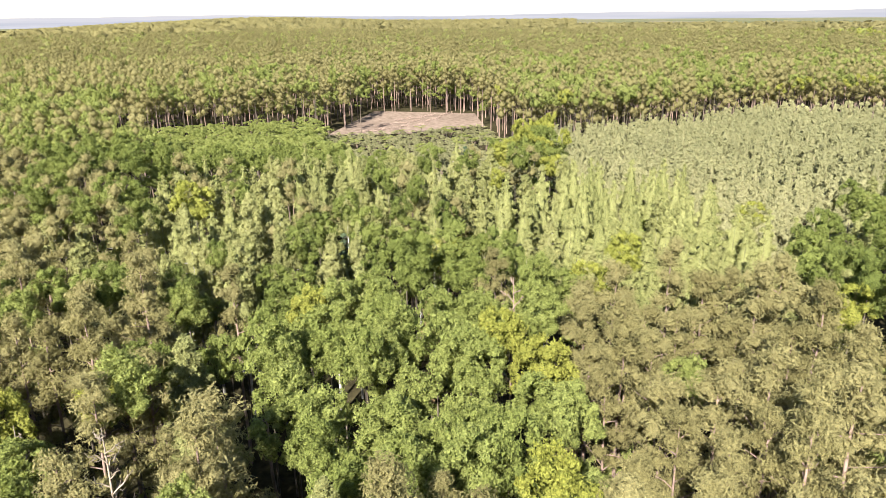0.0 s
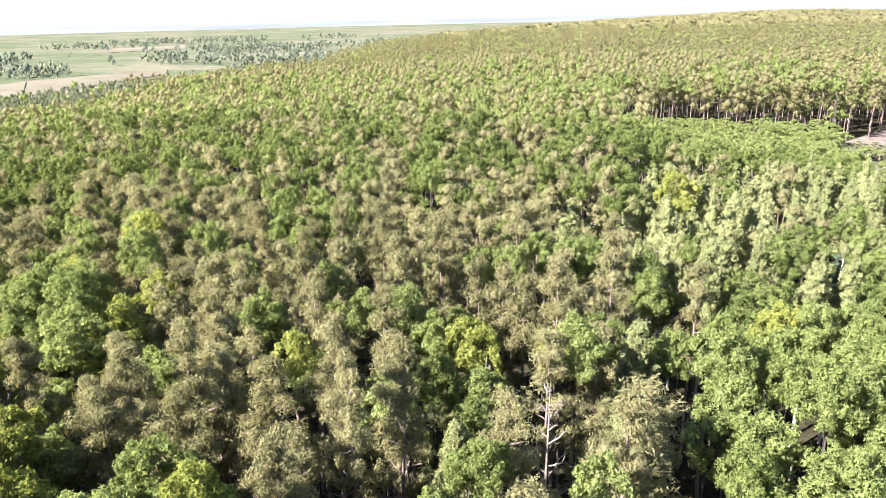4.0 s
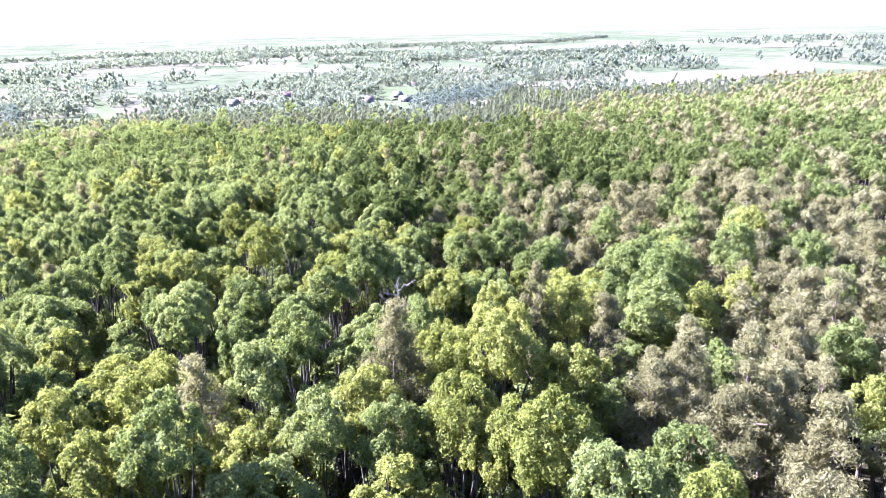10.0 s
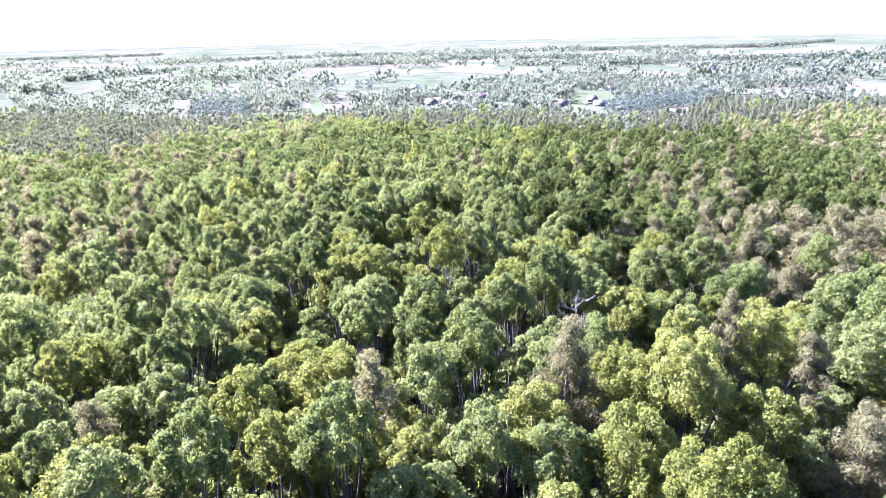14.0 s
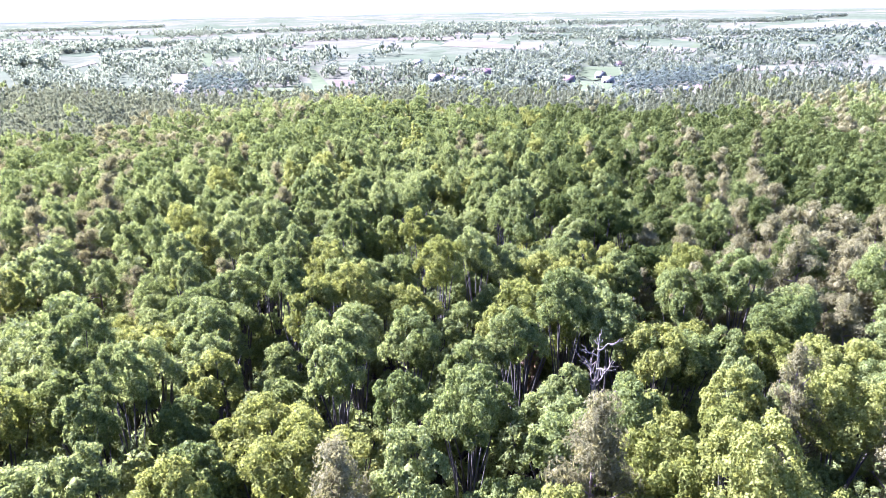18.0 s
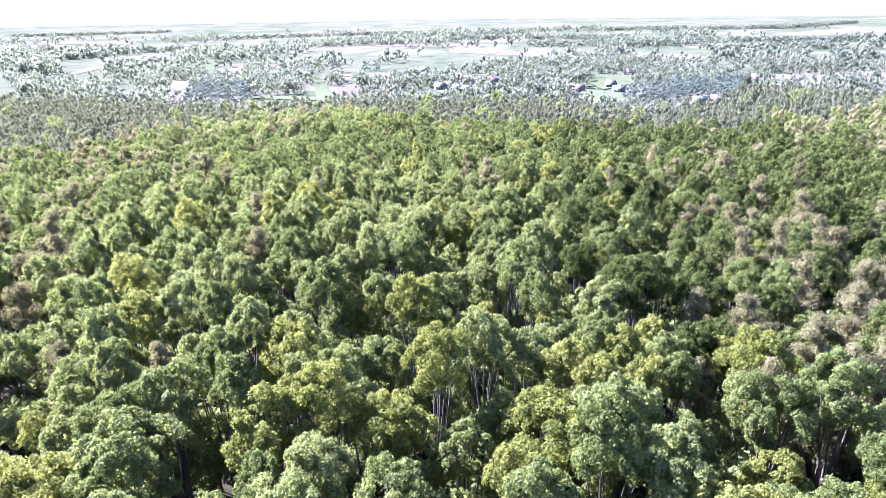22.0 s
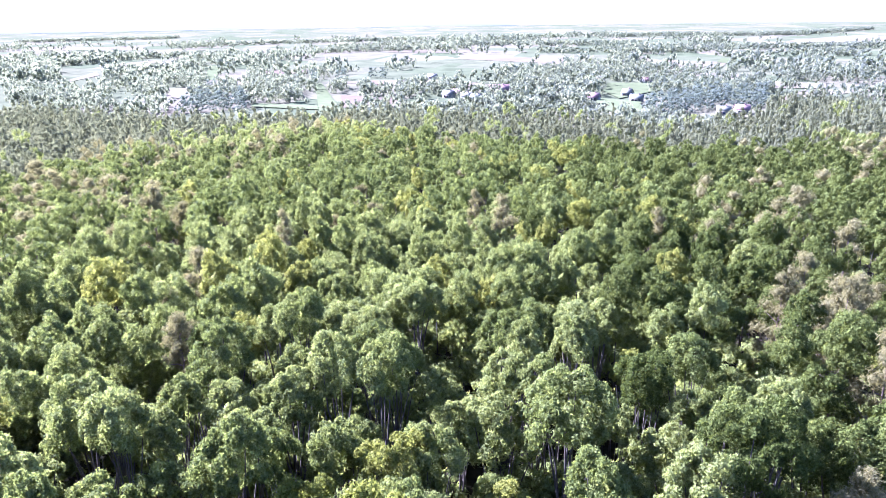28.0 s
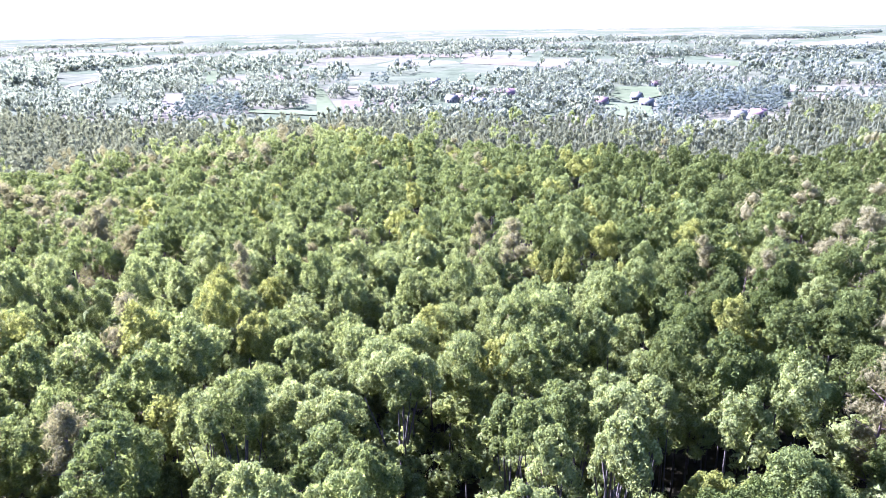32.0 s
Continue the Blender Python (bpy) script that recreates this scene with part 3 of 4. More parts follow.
NORTH_EAST_OAKS = [(74.9, -17.8, 0.56), (63.8, -15.1, 0.77), (41.7, -11.7, 0.55), (45.9, -10.4, 0.72), (51.8, 4.9, 0.58), (44.3, 5.9, 0.55), (34.4, 12.1, 0.74), (46.7, 13.1, 0.66), (33.5, 20.9, 0.88), (30.1, 21.0, 0.91), (19.4, 21.9, 0.63), (31.2, 25.0, 0.71), (24.9, 25.4, 0.55), (36.6, 26.0, 0.75), (21.9, 30.0, 0.58), (76.4, 32.7, 0.97), (37.9, 34.7, 0.98), (41.6, 38.8, 0.88), (22.1, 40.3, 0.81), (85.3, 43.1, 0.88), (67.1, 44.2, 0.89), (49.8, 45.4, 0.89), (17.4, 45.0, 0.55), (30.0, 49.2, 0.70), (36.2, 50.9, 0.70), (50.7, 52.1, 1.24), (31.9, 54.7, 0.89), (24.1, 55.2, 0.87), (30.9, 60.8, 0.68)]
NORTH_NEAR_OAKS = [(17.4, 2.6, 0.55), (2.5, 5.7, 0.55), (13.8, 6.2, 0.59), (-13.9, 6.2, 0.68), (2.3, 9.7, 0.55), (-0.5, 11.2, 0.55), (-27.7, 12.8, 0.70), (-18.4, 13.1, 0.64), (-22.8, 13.9, 0.78), (2.1, 15.7, 0.55), (11.2, 17.3, 0.55), (-1.7, 19.5, 0.55), (-15.7, 21.2, 0.66), (-20.1, 22.1, 0.55), (-6.4, 23.0, 0.55), (8.9, 24.0, 0.61), (-10.5, 24.7, 0.62), (2.8, 26.1, 0.56), (-25.9, 25.8, 0.75), (-36.3, 26.4, 0.75), (-16.7, 28.4, 0.79), (-1.6, 28.9, 0.65)]
NORTH_MID_OAKS = [(14.9, 33.0, 0.55), (-36.7, 37.0, 1.06), (-42.3, 37.2, 0.71), (-32.9, 39.0, 0.83), (-18.7, 42.0, 0.88), (6.7, 46.5, 0.57), (3.5, 45.8, 0.55), (-6.8, 47.0, 0.60), (-18.6, 48.3, 0.59), (2.3, 48.9, 0.70), (-14.8, 48.6, 0.55), (7.7, 49.2, 0.63), (-4.5, 49.2, 0.79), (-26.7, 49.6, 0.55), (-11.2, 50.1, 0.59), (13.0, 50.7, 0.55), (-24.2, 50.1, 0.55), (-30.2, 50.2, 0.67), (-10.6, 54.1, 0.55), (5.4, 54.5, 0.61), (10.2, 54.7, 0.62), (-19.3, 54.3, 0.55), (-14.3, 55.8, 0.55), (-18.6, 58.1, 0.80), (-32.9, 58.8, 0.55), (-46.5, 58.8, 1.29), (-11.2, 59.5, 0.71), (-36.5, 59.6, 0.78), (-27.0, 63.7, 0.80), (8.4, 65.4, 0.79)]
NORTH_MID_OAKS_2 = [(11.8, 65.5, 0.66), (-23.4, 66.5, 0.77), (-60.2, 66.0, 0.80), (-5.7, 67.2, 0.74), (19.6, 67.9, 0.63), (-19.0, 67.3, 0.63), (-12.8, 68.0, 0.76), (4.1, 68.5, 0.80), (16.4, 69.2, 0.77), (26.2, 70.4, 0.74), (33.2, 71.3, 0.80), (-10.9, 71.2, 0.71), (42.2, 72.5, 0.66), (-28.4, 72.2, 0.62)]
NORTH_FAR_OAKS = [(-46.9, 74.3, 0.80), (-23.6, 76.8, 0.79), (-35.6, 77.1, 0.80), (-17.9, 77.9, 0.71), (-44.1, 78.8, 0.80), (36.8, 85.2, 0.80), (11.2, 85.3, 0.80), (31.7, 86.9, 0.80), (-14.3, 89.1, 0.79), (-22.2, 90.1, 0.80), (21.0, 91.0, 0.80), (-3.3, 90.7, 0.80), (-8.6, 91.1, 0.71), (-52.0, 90.9, 0.80), (27.1, 94.1, 0.80), (-14.3, 93.7, 0.68), (-41.1, 93.2, 0.80), (-29.3, 93.8, 0.80), (21.2, 96.1, 0.55), (-12.2, 97.2, 0.65), (17.8, 99.1, 0.68), (-63.8, 98.6, 0.80), (12.6, 100.2, 0.61), (-8.9, 101.2, 0.55), (3.7, 103.9, 0.57), (-5.0, 105.5, 0.65), (-23.9, 107.1, 0.63), (38.5, 108.4, 0.80), (8.7, 110.2, 0.55), (2.9, 113.4, 0.64)]
NORTH_FAR_OAKS_2 = [(23.1, 115.8, 0.61), (33.7, 117.3, 0.65), (21.4, 119.3, 0.71), (15.6, 119.4, 0.70), (-32.7, 119.5, 0.80), (-2.2, 120.3, 0.62), (-47.0, 119.9, 0.80), (-7.5, 120.7, 0.78), (-41.2, 120.6, 0.79), (-15.7, 121.4, 0.72), (31.1, 122.8, 0.76)]
PLACED_BY_VIEW = [("bright", EAST_BRIGHT_OAKS), ("larch", EAST_LARCHES), ("brown", EAST_BROWN), ("brown", NORTH_BROWN), ("pine", RISING_PINES), ("pine", EAST_PINES), ("birch", NORTH_EAST_BIRCHES), ("birch", EAST_BIRCHES), ("bright", NORTH_EAST_BRIGHT_OAKS), ("pine", NORTH_EAST_PINES), ("pine", NORTH_EAST_PINES_2), ("spruce", EAST_SPRUCES), ("pine", NORTH_MID_PINES), ("bright", NORTH_NEAR_BRIGHT_OAKS), ("pine", NORTH_NEAR_PINES), ("bright", NORTH_MID_BRIGHT_OAKS), ("pine", NORTH_FAR_PINES), ("bright", NORTH_FAR_BRIGHT_OAKS), ("oak", EAST_OAKS), ("oak", NORTH_EAST_OAKS), ("oak", NORTH_NEAR_OAKS), ("oak", NORTH_MID_OAKS), ("oak", NORTH_MID_OAKS_2), ("oak", NORTH_FAR_OAKS), ("oak", NORTH_FAR_OAKS_2)]

SPREAD = {"deep": 3.3, "belt": 2.0, "oak": 3.3, "bright": 3.3, "pine": 2.5, "larch": 2.4, "birch": 2.4, "young": 1.6, "spruce": 2.4, "brown": 2.4}


# openings in the canopy: x, y, radius
GAPS = [(61.7, -5.5, 1.8), (71.4, -24.5, 1.8), (84.6, -64.7, 1.8), (109.9, -68.4, 1.8), (151.8, -41.9, 1.8), (81.4, -110.3, 1.8), (68.5, -5.6, 1.8), (77.7, -22.0, 1.8), (43.5, 5.2, 1.8), (50.9, 51.9, 1.2), (51.5, -12.0, 1.8), (105.3, -9.0, 1.8), (89.6, 32.9, 1.2), (56.3, 40.1, 1.2), (64.0, 75.9, 1.2), (-2.3, 34.3, 1.2), (27.0, 12.0, 1.8), (54.1, 90.2, 1.2), (56.2, 69.0, 1.2), (190.7, 126.6, 1.2), (-8.7, 53.0, 1.2), (49.1, 71.6, 1.2), (-36.1, 44.4, 1.2), (10.8, 25.2, 1.8), (41.0, -18.4, 2.6), (38.0, -19.0, 1.6), (62.5, -26.0, 1.4), (69.0, -23.5, 2.6), (69.1, -4.5, 4.2), (56.9, -10.2, 3.2), (51.4, -24.0, 2.2), (100.0, -69.9, 2.2), (67.6, -5.0, 3), (44.0, 6.8, 2.2), (64.5, 0.7, 2), (38.0, 68.6, 4), (-39.0, 58.3, 3), (-1.0, 88.4, 2.6), (0.5, 80.5, 2.6), (25.3, 95.0, 3.6), (39.7, 106.8, 3), (18.7, 82.2, 2), (-2.4, 30.1, 2), (-1.1, 28.1, 2.4), (29.1, 21.0, 2.2), (-31.0, 41.7, 2), (-37.3, 45.2, 3)]


def stature(x, y):
    """How tall the trees of a place stand, against the usual: low before the clearing, to keep it in the camera's view.
    """
    if not inside(LOW_STAND, x, y):
        return 1.0
    return float(np.interp(x, [160, 220, 310], [0.9, 0.62, 0.36])) if y > -45 else float(np.interp(x, [160, 186, 250, 310], [0.88, 0.7, 0.32, 0.12]))


def in_view(x, y):
    """Stretch of the plan that the flight overlooks, with a margin."""
    if math.hypot(x, y + 30) < 45 or (abs(x) < 60 and -30 < y < 60):
        return True
    a = math.degrees(math.atan2(-x, y + 45))
    return -142 < a < 44


def near_path(x, y):
    """Distance in plan from the line of flight."""
    behind = 150.0 if y < -32 and x < 16 or (y < 5 and x < -30) else 0.0
    return math.hypot(x - 1.0, y - min(max(y, -30.0), 62.0)) + behind


def plant(rng):
    cell, cells, out = 8.0, {}, []
    n = 60000
    r = 430 * np.sqrt(rng.uniform(0, 1, n)) ** 1.15
    a = np.radians(rng.uniform(-146, 60, n))
    xs, ys, us, ss = -np.sin(a) * r, np.cos(a) * r - 30, rng.uniform(0, 1, n), rng.normal(0, 1, n)
    back = 70 * np.sqrt(rng.uniform(0, 1, 3000))
    ba = rng.uniform(0, 2 * np.pi, 3000)
    xs, ys = np.concatenate([np.cos(ba) * back, xs]), np.concatenate([np.sin(ba) * back - 20, ys])
    us, ss = np.concatenate([rng.uniform(0, 1, 3000), us]), np.concatenate([rng.normal(0, 1, 3000), ss])
    for sp, stand in PLACED_BY_VIEW:
        for x, y, k in stand:
            if sp in ("oak", "bright") and y > 0 and x < 60:
                k = max(0.5, 0.86 * k)
            cells.setdefault((int(x // cell), int(y // cell)), []).append((x, y, SPREAD[sp] * k))
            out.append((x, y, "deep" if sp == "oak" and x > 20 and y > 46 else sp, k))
    for x, y, u, s in zip(xs.tolist(), ys.tolist(), us.tolist(), ss.tolist()):
        if not in_view(x, y) or any(math.hypot(x - p, y - q) < r0 + 2.2 for p, q, r0 in GAPS):
            continue
        sp = wood_at(x, y, u)
        if sp is None:
            continue
        k = min(max(1 + 0.15 * s, 0.68), 1.35) * ((0.54 if y > 40 and x < 130 else 0.68) if sp in ("oak", "bright", "deep") else 1.0)
        k *= 1.0 if sp != "belt" else 0.95
        rad = SPREAD[sp] * k
        cx, cy = int(x // cell), int(y // cell)
        if any(math.hypot(x - q[0], y - q[1]) < 0.83 * (rad + q[2]) for i in (-1, 0, 1) for j in (-1, 0, 1) for q in cells.get((cx + i, cy + j), ())):
            continue
        cells.setdefault((cx, cy), []).append((x, y, rad))
        out.append((x, y, sp, k))
    return out



# ---- ground ----
def ground_sheet():
    rs = np.concatenate([np.linspace(0, 480, 49), np.geomspace(500, 4800, 36)])
    na = 180
    a = np.arange(na) * 2 * np.pi / na
    x, y = rs[:, None] * np.cos(a), 60 + rs[:, None] * np.sin(a)
    v = np.stack([x, y, ground(x, y)], -1).reshape(-1, 3)
    f = np.array([(i * na + k, i * na + (k + 1) % na, (i + 1) * na + (k + 1) % na, (i + 1) * na + k) for i in range(len(rs) - 1) for k in range(na)])
    mid = v[f].mean(1)
    away, bearing = np.hypot(mid[:, 0], mid[:, 1] + 30), np.degrees(np.arctan2(-mid[:, 0], mid[:, 1] + 30))
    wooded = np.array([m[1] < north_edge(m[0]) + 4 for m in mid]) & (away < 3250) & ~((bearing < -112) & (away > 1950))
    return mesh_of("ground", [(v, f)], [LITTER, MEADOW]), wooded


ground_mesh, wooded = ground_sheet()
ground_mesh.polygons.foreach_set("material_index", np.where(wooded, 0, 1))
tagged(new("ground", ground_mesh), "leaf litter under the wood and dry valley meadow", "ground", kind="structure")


def draped(poly, lift, steps=14):
    """A patch of ground over a four-cornered plot."""
    p = [np.array(q, float) for q in poly]
    t = np.linspace(0, 1, steps)
    s, u = np.meshgrid(t, t)
    s, u = s[..., None], u[..., None]
    xy = (p[0] * (1 - s) + p[1] * s) * (1 - u) + (p[3] * (1 - s) + p[2] * s) * u
    v = np.concatenate([xy, (ground(xy[..., 0], xy[..., 1]) + lift)[..., None]], -1).reshape(-1, 3)
    f = [(i * steps + k, i * steps + k + 1, (i + 1) * steps + k + 1, (i + 1) * steps + k) for i in range(steps - 1) for k in range(steps - 1)]
    return v, np.array(f)


# ---- far glowing ring, haze of distance painted into its emission ----
def distance_ring():
    m, n, l = material("hazy distance")
    geo = n.new("ShaderNodeNewGeometry")
    sep = n.new("ShaderNodeSeparateXYZ")
    l.new(geo.outputs["Position"], sep.inputs[0])
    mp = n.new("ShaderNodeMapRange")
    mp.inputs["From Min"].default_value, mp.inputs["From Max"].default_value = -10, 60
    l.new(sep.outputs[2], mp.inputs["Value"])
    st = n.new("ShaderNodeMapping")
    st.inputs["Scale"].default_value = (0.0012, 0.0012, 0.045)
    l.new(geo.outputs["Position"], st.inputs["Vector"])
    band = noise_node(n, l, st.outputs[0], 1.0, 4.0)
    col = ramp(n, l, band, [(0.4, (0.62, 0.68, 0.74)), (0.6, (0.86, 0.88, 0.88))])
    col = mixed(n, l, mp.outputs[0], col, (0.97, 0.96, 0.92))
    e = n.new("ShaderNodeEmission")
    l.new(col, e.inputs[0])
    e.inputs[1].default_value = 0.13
    l.new(e.outputs[0], n["Material Output"].inputs["Surface"])
    na, rng = 240, np.random.default_rng(4)
    a = np.arange(na) * 2 * np.pi / na
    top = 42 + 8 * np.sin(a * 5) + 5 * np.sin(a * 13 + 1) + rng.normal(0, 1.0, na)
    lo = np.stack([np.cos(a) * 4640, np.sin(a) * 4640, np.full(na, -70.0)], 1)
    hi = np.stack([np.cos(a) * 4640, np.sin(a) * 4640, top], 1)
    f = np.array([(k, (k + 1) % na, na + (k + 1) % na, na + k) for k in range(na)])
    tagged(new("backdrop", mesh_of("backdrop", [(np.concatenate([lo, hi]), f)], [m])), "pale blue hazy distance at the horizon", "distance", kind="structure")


distance_ring()

# ---- trees ----
LABELS = {
    "oak": ("oak_tree", "broad oak with dense green rounded crown", "tree", "oaks of the wood"),
    "pine": ("pine_tree", "tall scots pine with grey-olive tufted crown", "tree", "pines of the wood"),
    "belt": ("pine_tree", "tall slim pine at the edge of the wood, greyed as dimmer light", "tree", "pines of the wood"),
    "larch": ("larch_tree", "pale yellow-green conical larch in a dense stand", "tree", "larches of the stand"),
    "birch": ("birch_tree", "slender birch with light grey-green leaves", "tree", "birches of the wood"),
    "young": ("young_pine", "young pine with pale needles in a plantation", "tree", "young pines of the plantation"),
    "bright": ("oak_tree", "oak with sunlit yellow-green leaves among darker oaks", "tree", "oaks of the wood"),
    "deep": ("oak_tree", "oak with leaves darkened as shade in a dense stand", "tree", "oaks of the wood"),
    "brown": ("spruce_tree", "dying spruce with dry brown needles", "tree", ""),
    "spruce": ("spruce_tree", "dark green spruce standing among paler trees", "tree", "spruces of the wood"),
}
PROTO = {}


def proto(species, detail, variant):
    key = (species, detail, variant)
    if key not in PROTO:
        leaf, bark = SPECIES[species][6:]
        crown, limbs = crown_and_trunk(species, detail, 100 * variant + 10 * detail + len(species))
        PROTO[key] = (mesh_of("crown", crown, [leaf]), mesh_of("trunk", limbs, [bark]))
    return PROTO[key]


def tree(species, detail, variant, x, y, k, tall, turn):
    name, label, category, group = LABELS[species]
    crown, trunk = proto(species, detail, variant)
    ob = new(name)
    ob.empty_display_size = 0.5
    ob.matrix_world = Matrix.LocRotScale((x, y, float(ground(x, y))), Euler((0, 0, turn)), None)
    deep = crown_depth(k, tall)
    for nm, me, up, size in (("trunk", trunk, 0.0, (k, k, tall)), ("crown", crown, (tall - deep) * TOP[species], (k, k, deep))):
        p = new(nm, me)
        p.parent = ob
        p.matrix_local = Matrix.LocRotScale((0, 0, up), None, size)
    return tagged(ob, label, category, group)


def crown_depth(k, tall):
    """Narrow crowns are shallower too; their tops stay at the height of the wood."""
    return (0.75 * k + 0.25) * tall


rng = np.random.default_rng(7)
trees = plant(rng)
trees.sort(key=lambda q: near_path(q[0], q[1]))
count, far = {}, {}
for x, y, sp, k in trees:
    d = near_path(x, y)
    name = LABELS[sp][0]
    count[name] = count.get(name, 0) + 1
    turn, tall = float(rng.uniform(0, 6.283)), float(np.clip(rng.normal(1, 0.07), 0.8, 1.13)) * stature(x, y)
    detail = 0 if d < 36 else 1 if d < 95 else 2 if d < 185 else 3 if d < 330 or sp in ("pine", "belt") else 4
    if count[name] <= 300 and d < 190:
        tree(sp, detail, int(rng.integers(0, 4)), x, y, k, tall, turn)
    else:
        far.setdefault((sp, max(detail, 1 if d < 75 else 2)), []).append((x, y, k, turn, tall))

# undergrowth between the trunks
shrubs, near_shrubs = [], []
for x, y, sp, k in trees:
    if near_path(x, y) < 200 and sp != "young" and rng.uniform() < (0.25 if x > 22 and y < 25 else 0.55):
        a = float(rng.uniform(0, 6.283))
        shrubs.append((x + 3.4 * math.cos(a), y + 3.4 * math.sin(a), float(rng.uniform(0.45, 0.8)), a, float(rng.uniform(0.35, 0.72))))

for x, y, sp, k in trees:
    if sp in ("oak", "bright", "deep") and near_path(x, y) < 85 and (x < 22 or y > 25):
        a = float(rng.uniform(0, 6.283))
        near_shrubs.append((x + 2.6 * math.cos(a), y + 2.6 * math.sin(a), float(rng.uniform(0.55, 0.8)), a, float(rng.uniform(0.62, 0.82))))

# leafy growth among the trunks along the edge of the old pines
for x, y, sp, k in trees:
    if sp == "pine" and 325 < x < 450 and inside(OLD_PINES, x, y) and rng.uniform() < 0.95:
        a = float(rng.uniform(0, 6.283))
        shrubs.append((x + 3.0 * math.cos(a) + 2.0, y + 3.0 * math.sin(a), float(rng.uniform(0.45, 0.9)), a, float(rng.uniform(0.3, 0.68))))

# woods farther off
gx, gy = np.meshgrid(np.arange(-700, 1500, 6.4), np.arange(-1100, 900, 6.4))
gx, gy = gx.ravel() + rng.uniform(-2.4, 2.4, gx.size), gy.ravel() + rng.uniform(-2.4, 2.4, gx.size)
away = np.hypot(gx, gy + 30)
keep = (away >= 430) & (away < 1250)
for x, y, r in zip(gx[keep].tolist(), gy[keep].tolist(), away[keep].tolist()):
    a = math.degrees(math.atan2(-x, y + 30))
    if -138 < a < 42 and (r < 620 or rng.uniform() < 0.25):
        sp = wood_at(x, y, float(rng.uniform()))
        if sp:
            far.setdefault((sp, 3 if r < 500 and sp == "pine" else 4 if r < 620 else 5), []).append((x, y, (1.0 if r < 620 else 1.9) * float(rng.uniform(0.85, 1.2)), float(rng.uniform(0, 6.283)), float(rng.uniform(0.9, 1.1))))


def scatter(pieces, rows, top=0.0):
    """Copies of one tree's pieces over many places, as one set of vertices and faces."""
    v = np.concatenate([p[0] for p in pieces])
    out, base = [], 0
    r = np.array(rows)
    c, s = np.cos(r[:, 3]), np.sin(r[:, 3])
    k = r[:, 2][:, None]
    g = ground(r[:, 0], r[:, 1])[:, None]
    X = k * (c[:, None] * v[:, 0] - s[:, None] * v[:, 1]) + r[:, 0][:, None]
    Y = k * (s[:, None] * v[:, 0] + c[:, None] * v[:, 1]) + r[:, 1][:, None]
    deep = crown_depth(r[:, 2], r[:, 4])[:, None] if top else r[:, 4][:, None]
    Z = deep * v[:, 2] + (r[:, 4][:, None] - deep) * top + g
    V = np.stack([X, Y, Z], -1).reshape(-1, 3)
    for size in (3, 4):
        fs, base = [], 0
        for pv, pf in pieces:
            if pf.shape[1] == size:
                fs.append(pf + base)
            base += len(pv)
        if fs:
            f = np.concatenate(fs)
            out.append((f[None] + (np.arange(len(r)) * len(v))[:, None, None]).reshape(-1, size))
    return [(V, out[0])] + [(np.zeros((0, 3)), f - len(V)) for f in out[1:]]


FAR_NAMES = {"deep": "far_deep_oaks", "belt": "far_pines", "oak": "far_oaks", "bright": "far_bright_oaks", "brown": "far_spruces", "pine": "far_pines", "larch": "far_larches", "birch": "far_birches", "young": "far_young_pines", "spruce": "far_spruces"}
for (sp, detail), rows in far.items():
    leaf, bark = SPECIES[sp][6], BARK if sp == "birch" else SPECIES[sp][7]
    pieces, slots = [], []
    for variant in range(3):
        part_rows = rows[variant::3]
        if not part_rows:
            continue
        crown, limbs = crown_and_trunk(sp, detail, 900 + variant)
        for pc in scatter(crown, part_rows, TOP[sp]):
            pieces.append(pc)
            slots.append(0)
        if detail < 4:
            stem = tube([(0, 0, -1), (0, 0, 10), (0.3, 0.2, 17 if sp != "young" else 10)], [0.22, 0.18, 0.10], 5)
            for pc in scatter([stem], part_rows):
                pieces.append(pc)
                slots.append(1)
    tagged(new(FAR_NAMES[sp], mesh_of(FAR_NAMES[sp], pieces, [leaf, bark], slots)), "distant wood of many %s crowns" % {"young": "young pine", "belt": "dim-tinted pine", "bright": "yellow-green oak", "deep": "shade-tinted oak"}.get(sp, sp), "woods", kind="stuff")


shrub_pieces = []
for variant in range(3):
    shrub_pieces += scatter(crown_and_trunk("oak", 3, 500 + variant)[0], shrubs[variant::3])
    shrub_pieces += scatter(crown_and_trunk("oak", 2, 510 + variant)[0], near_shrubs[variant::3])
tagged(new("undergrowth", mesh_of("undergrowth", shrub_pieces, [OAK])), "shaded green bushes under the tall trees", "undergrowth", kind="stuff")


def far_canopy():
    """The wood past the last single trees, out to the ridge: one rough sheet of crowns."""
    rs, az = np.geomspace(1230, 3300, 170), np.radians(np.linspace(-145, -50, 520))
    r, a = np.meshgrid(rs, az, indexing="ij")
    x, y = -np.sin(a) * r, np.cos(a) * r - 30
    g = np.random.default_rng(3)
    z = ground(x, y) + 10 + 15 * g.uniform(0, 1, r.shape) ** 2
    x, y = x + g.normal(0, 4, r.shape), y + g.normal(0, 4, r.shape)
    open_land = (y > np.interp(x, EDGE_X, EDGE_Y) - 20) | ((np.degrees(a) < -113) & (r > 2000))
    z = np.where(open_land, ground(x, y) - 3, z)
    m = len(az)
    v = np.stack([x, y, z], -1).reshape(-1, 3)
    f = np.array([(i * m + k, i * m + k + 1, (i + 1) * m + k + 1, (i + 1) * m + k) for i in range(len(rs) - 1) for k in range(m - 1)])
    tagged(new("far_forest", mesh_of("far_forest", [(v, f)], [PINE])), "pine forest covering the far ridge", "woods", kind="stuff")


far_canopy()

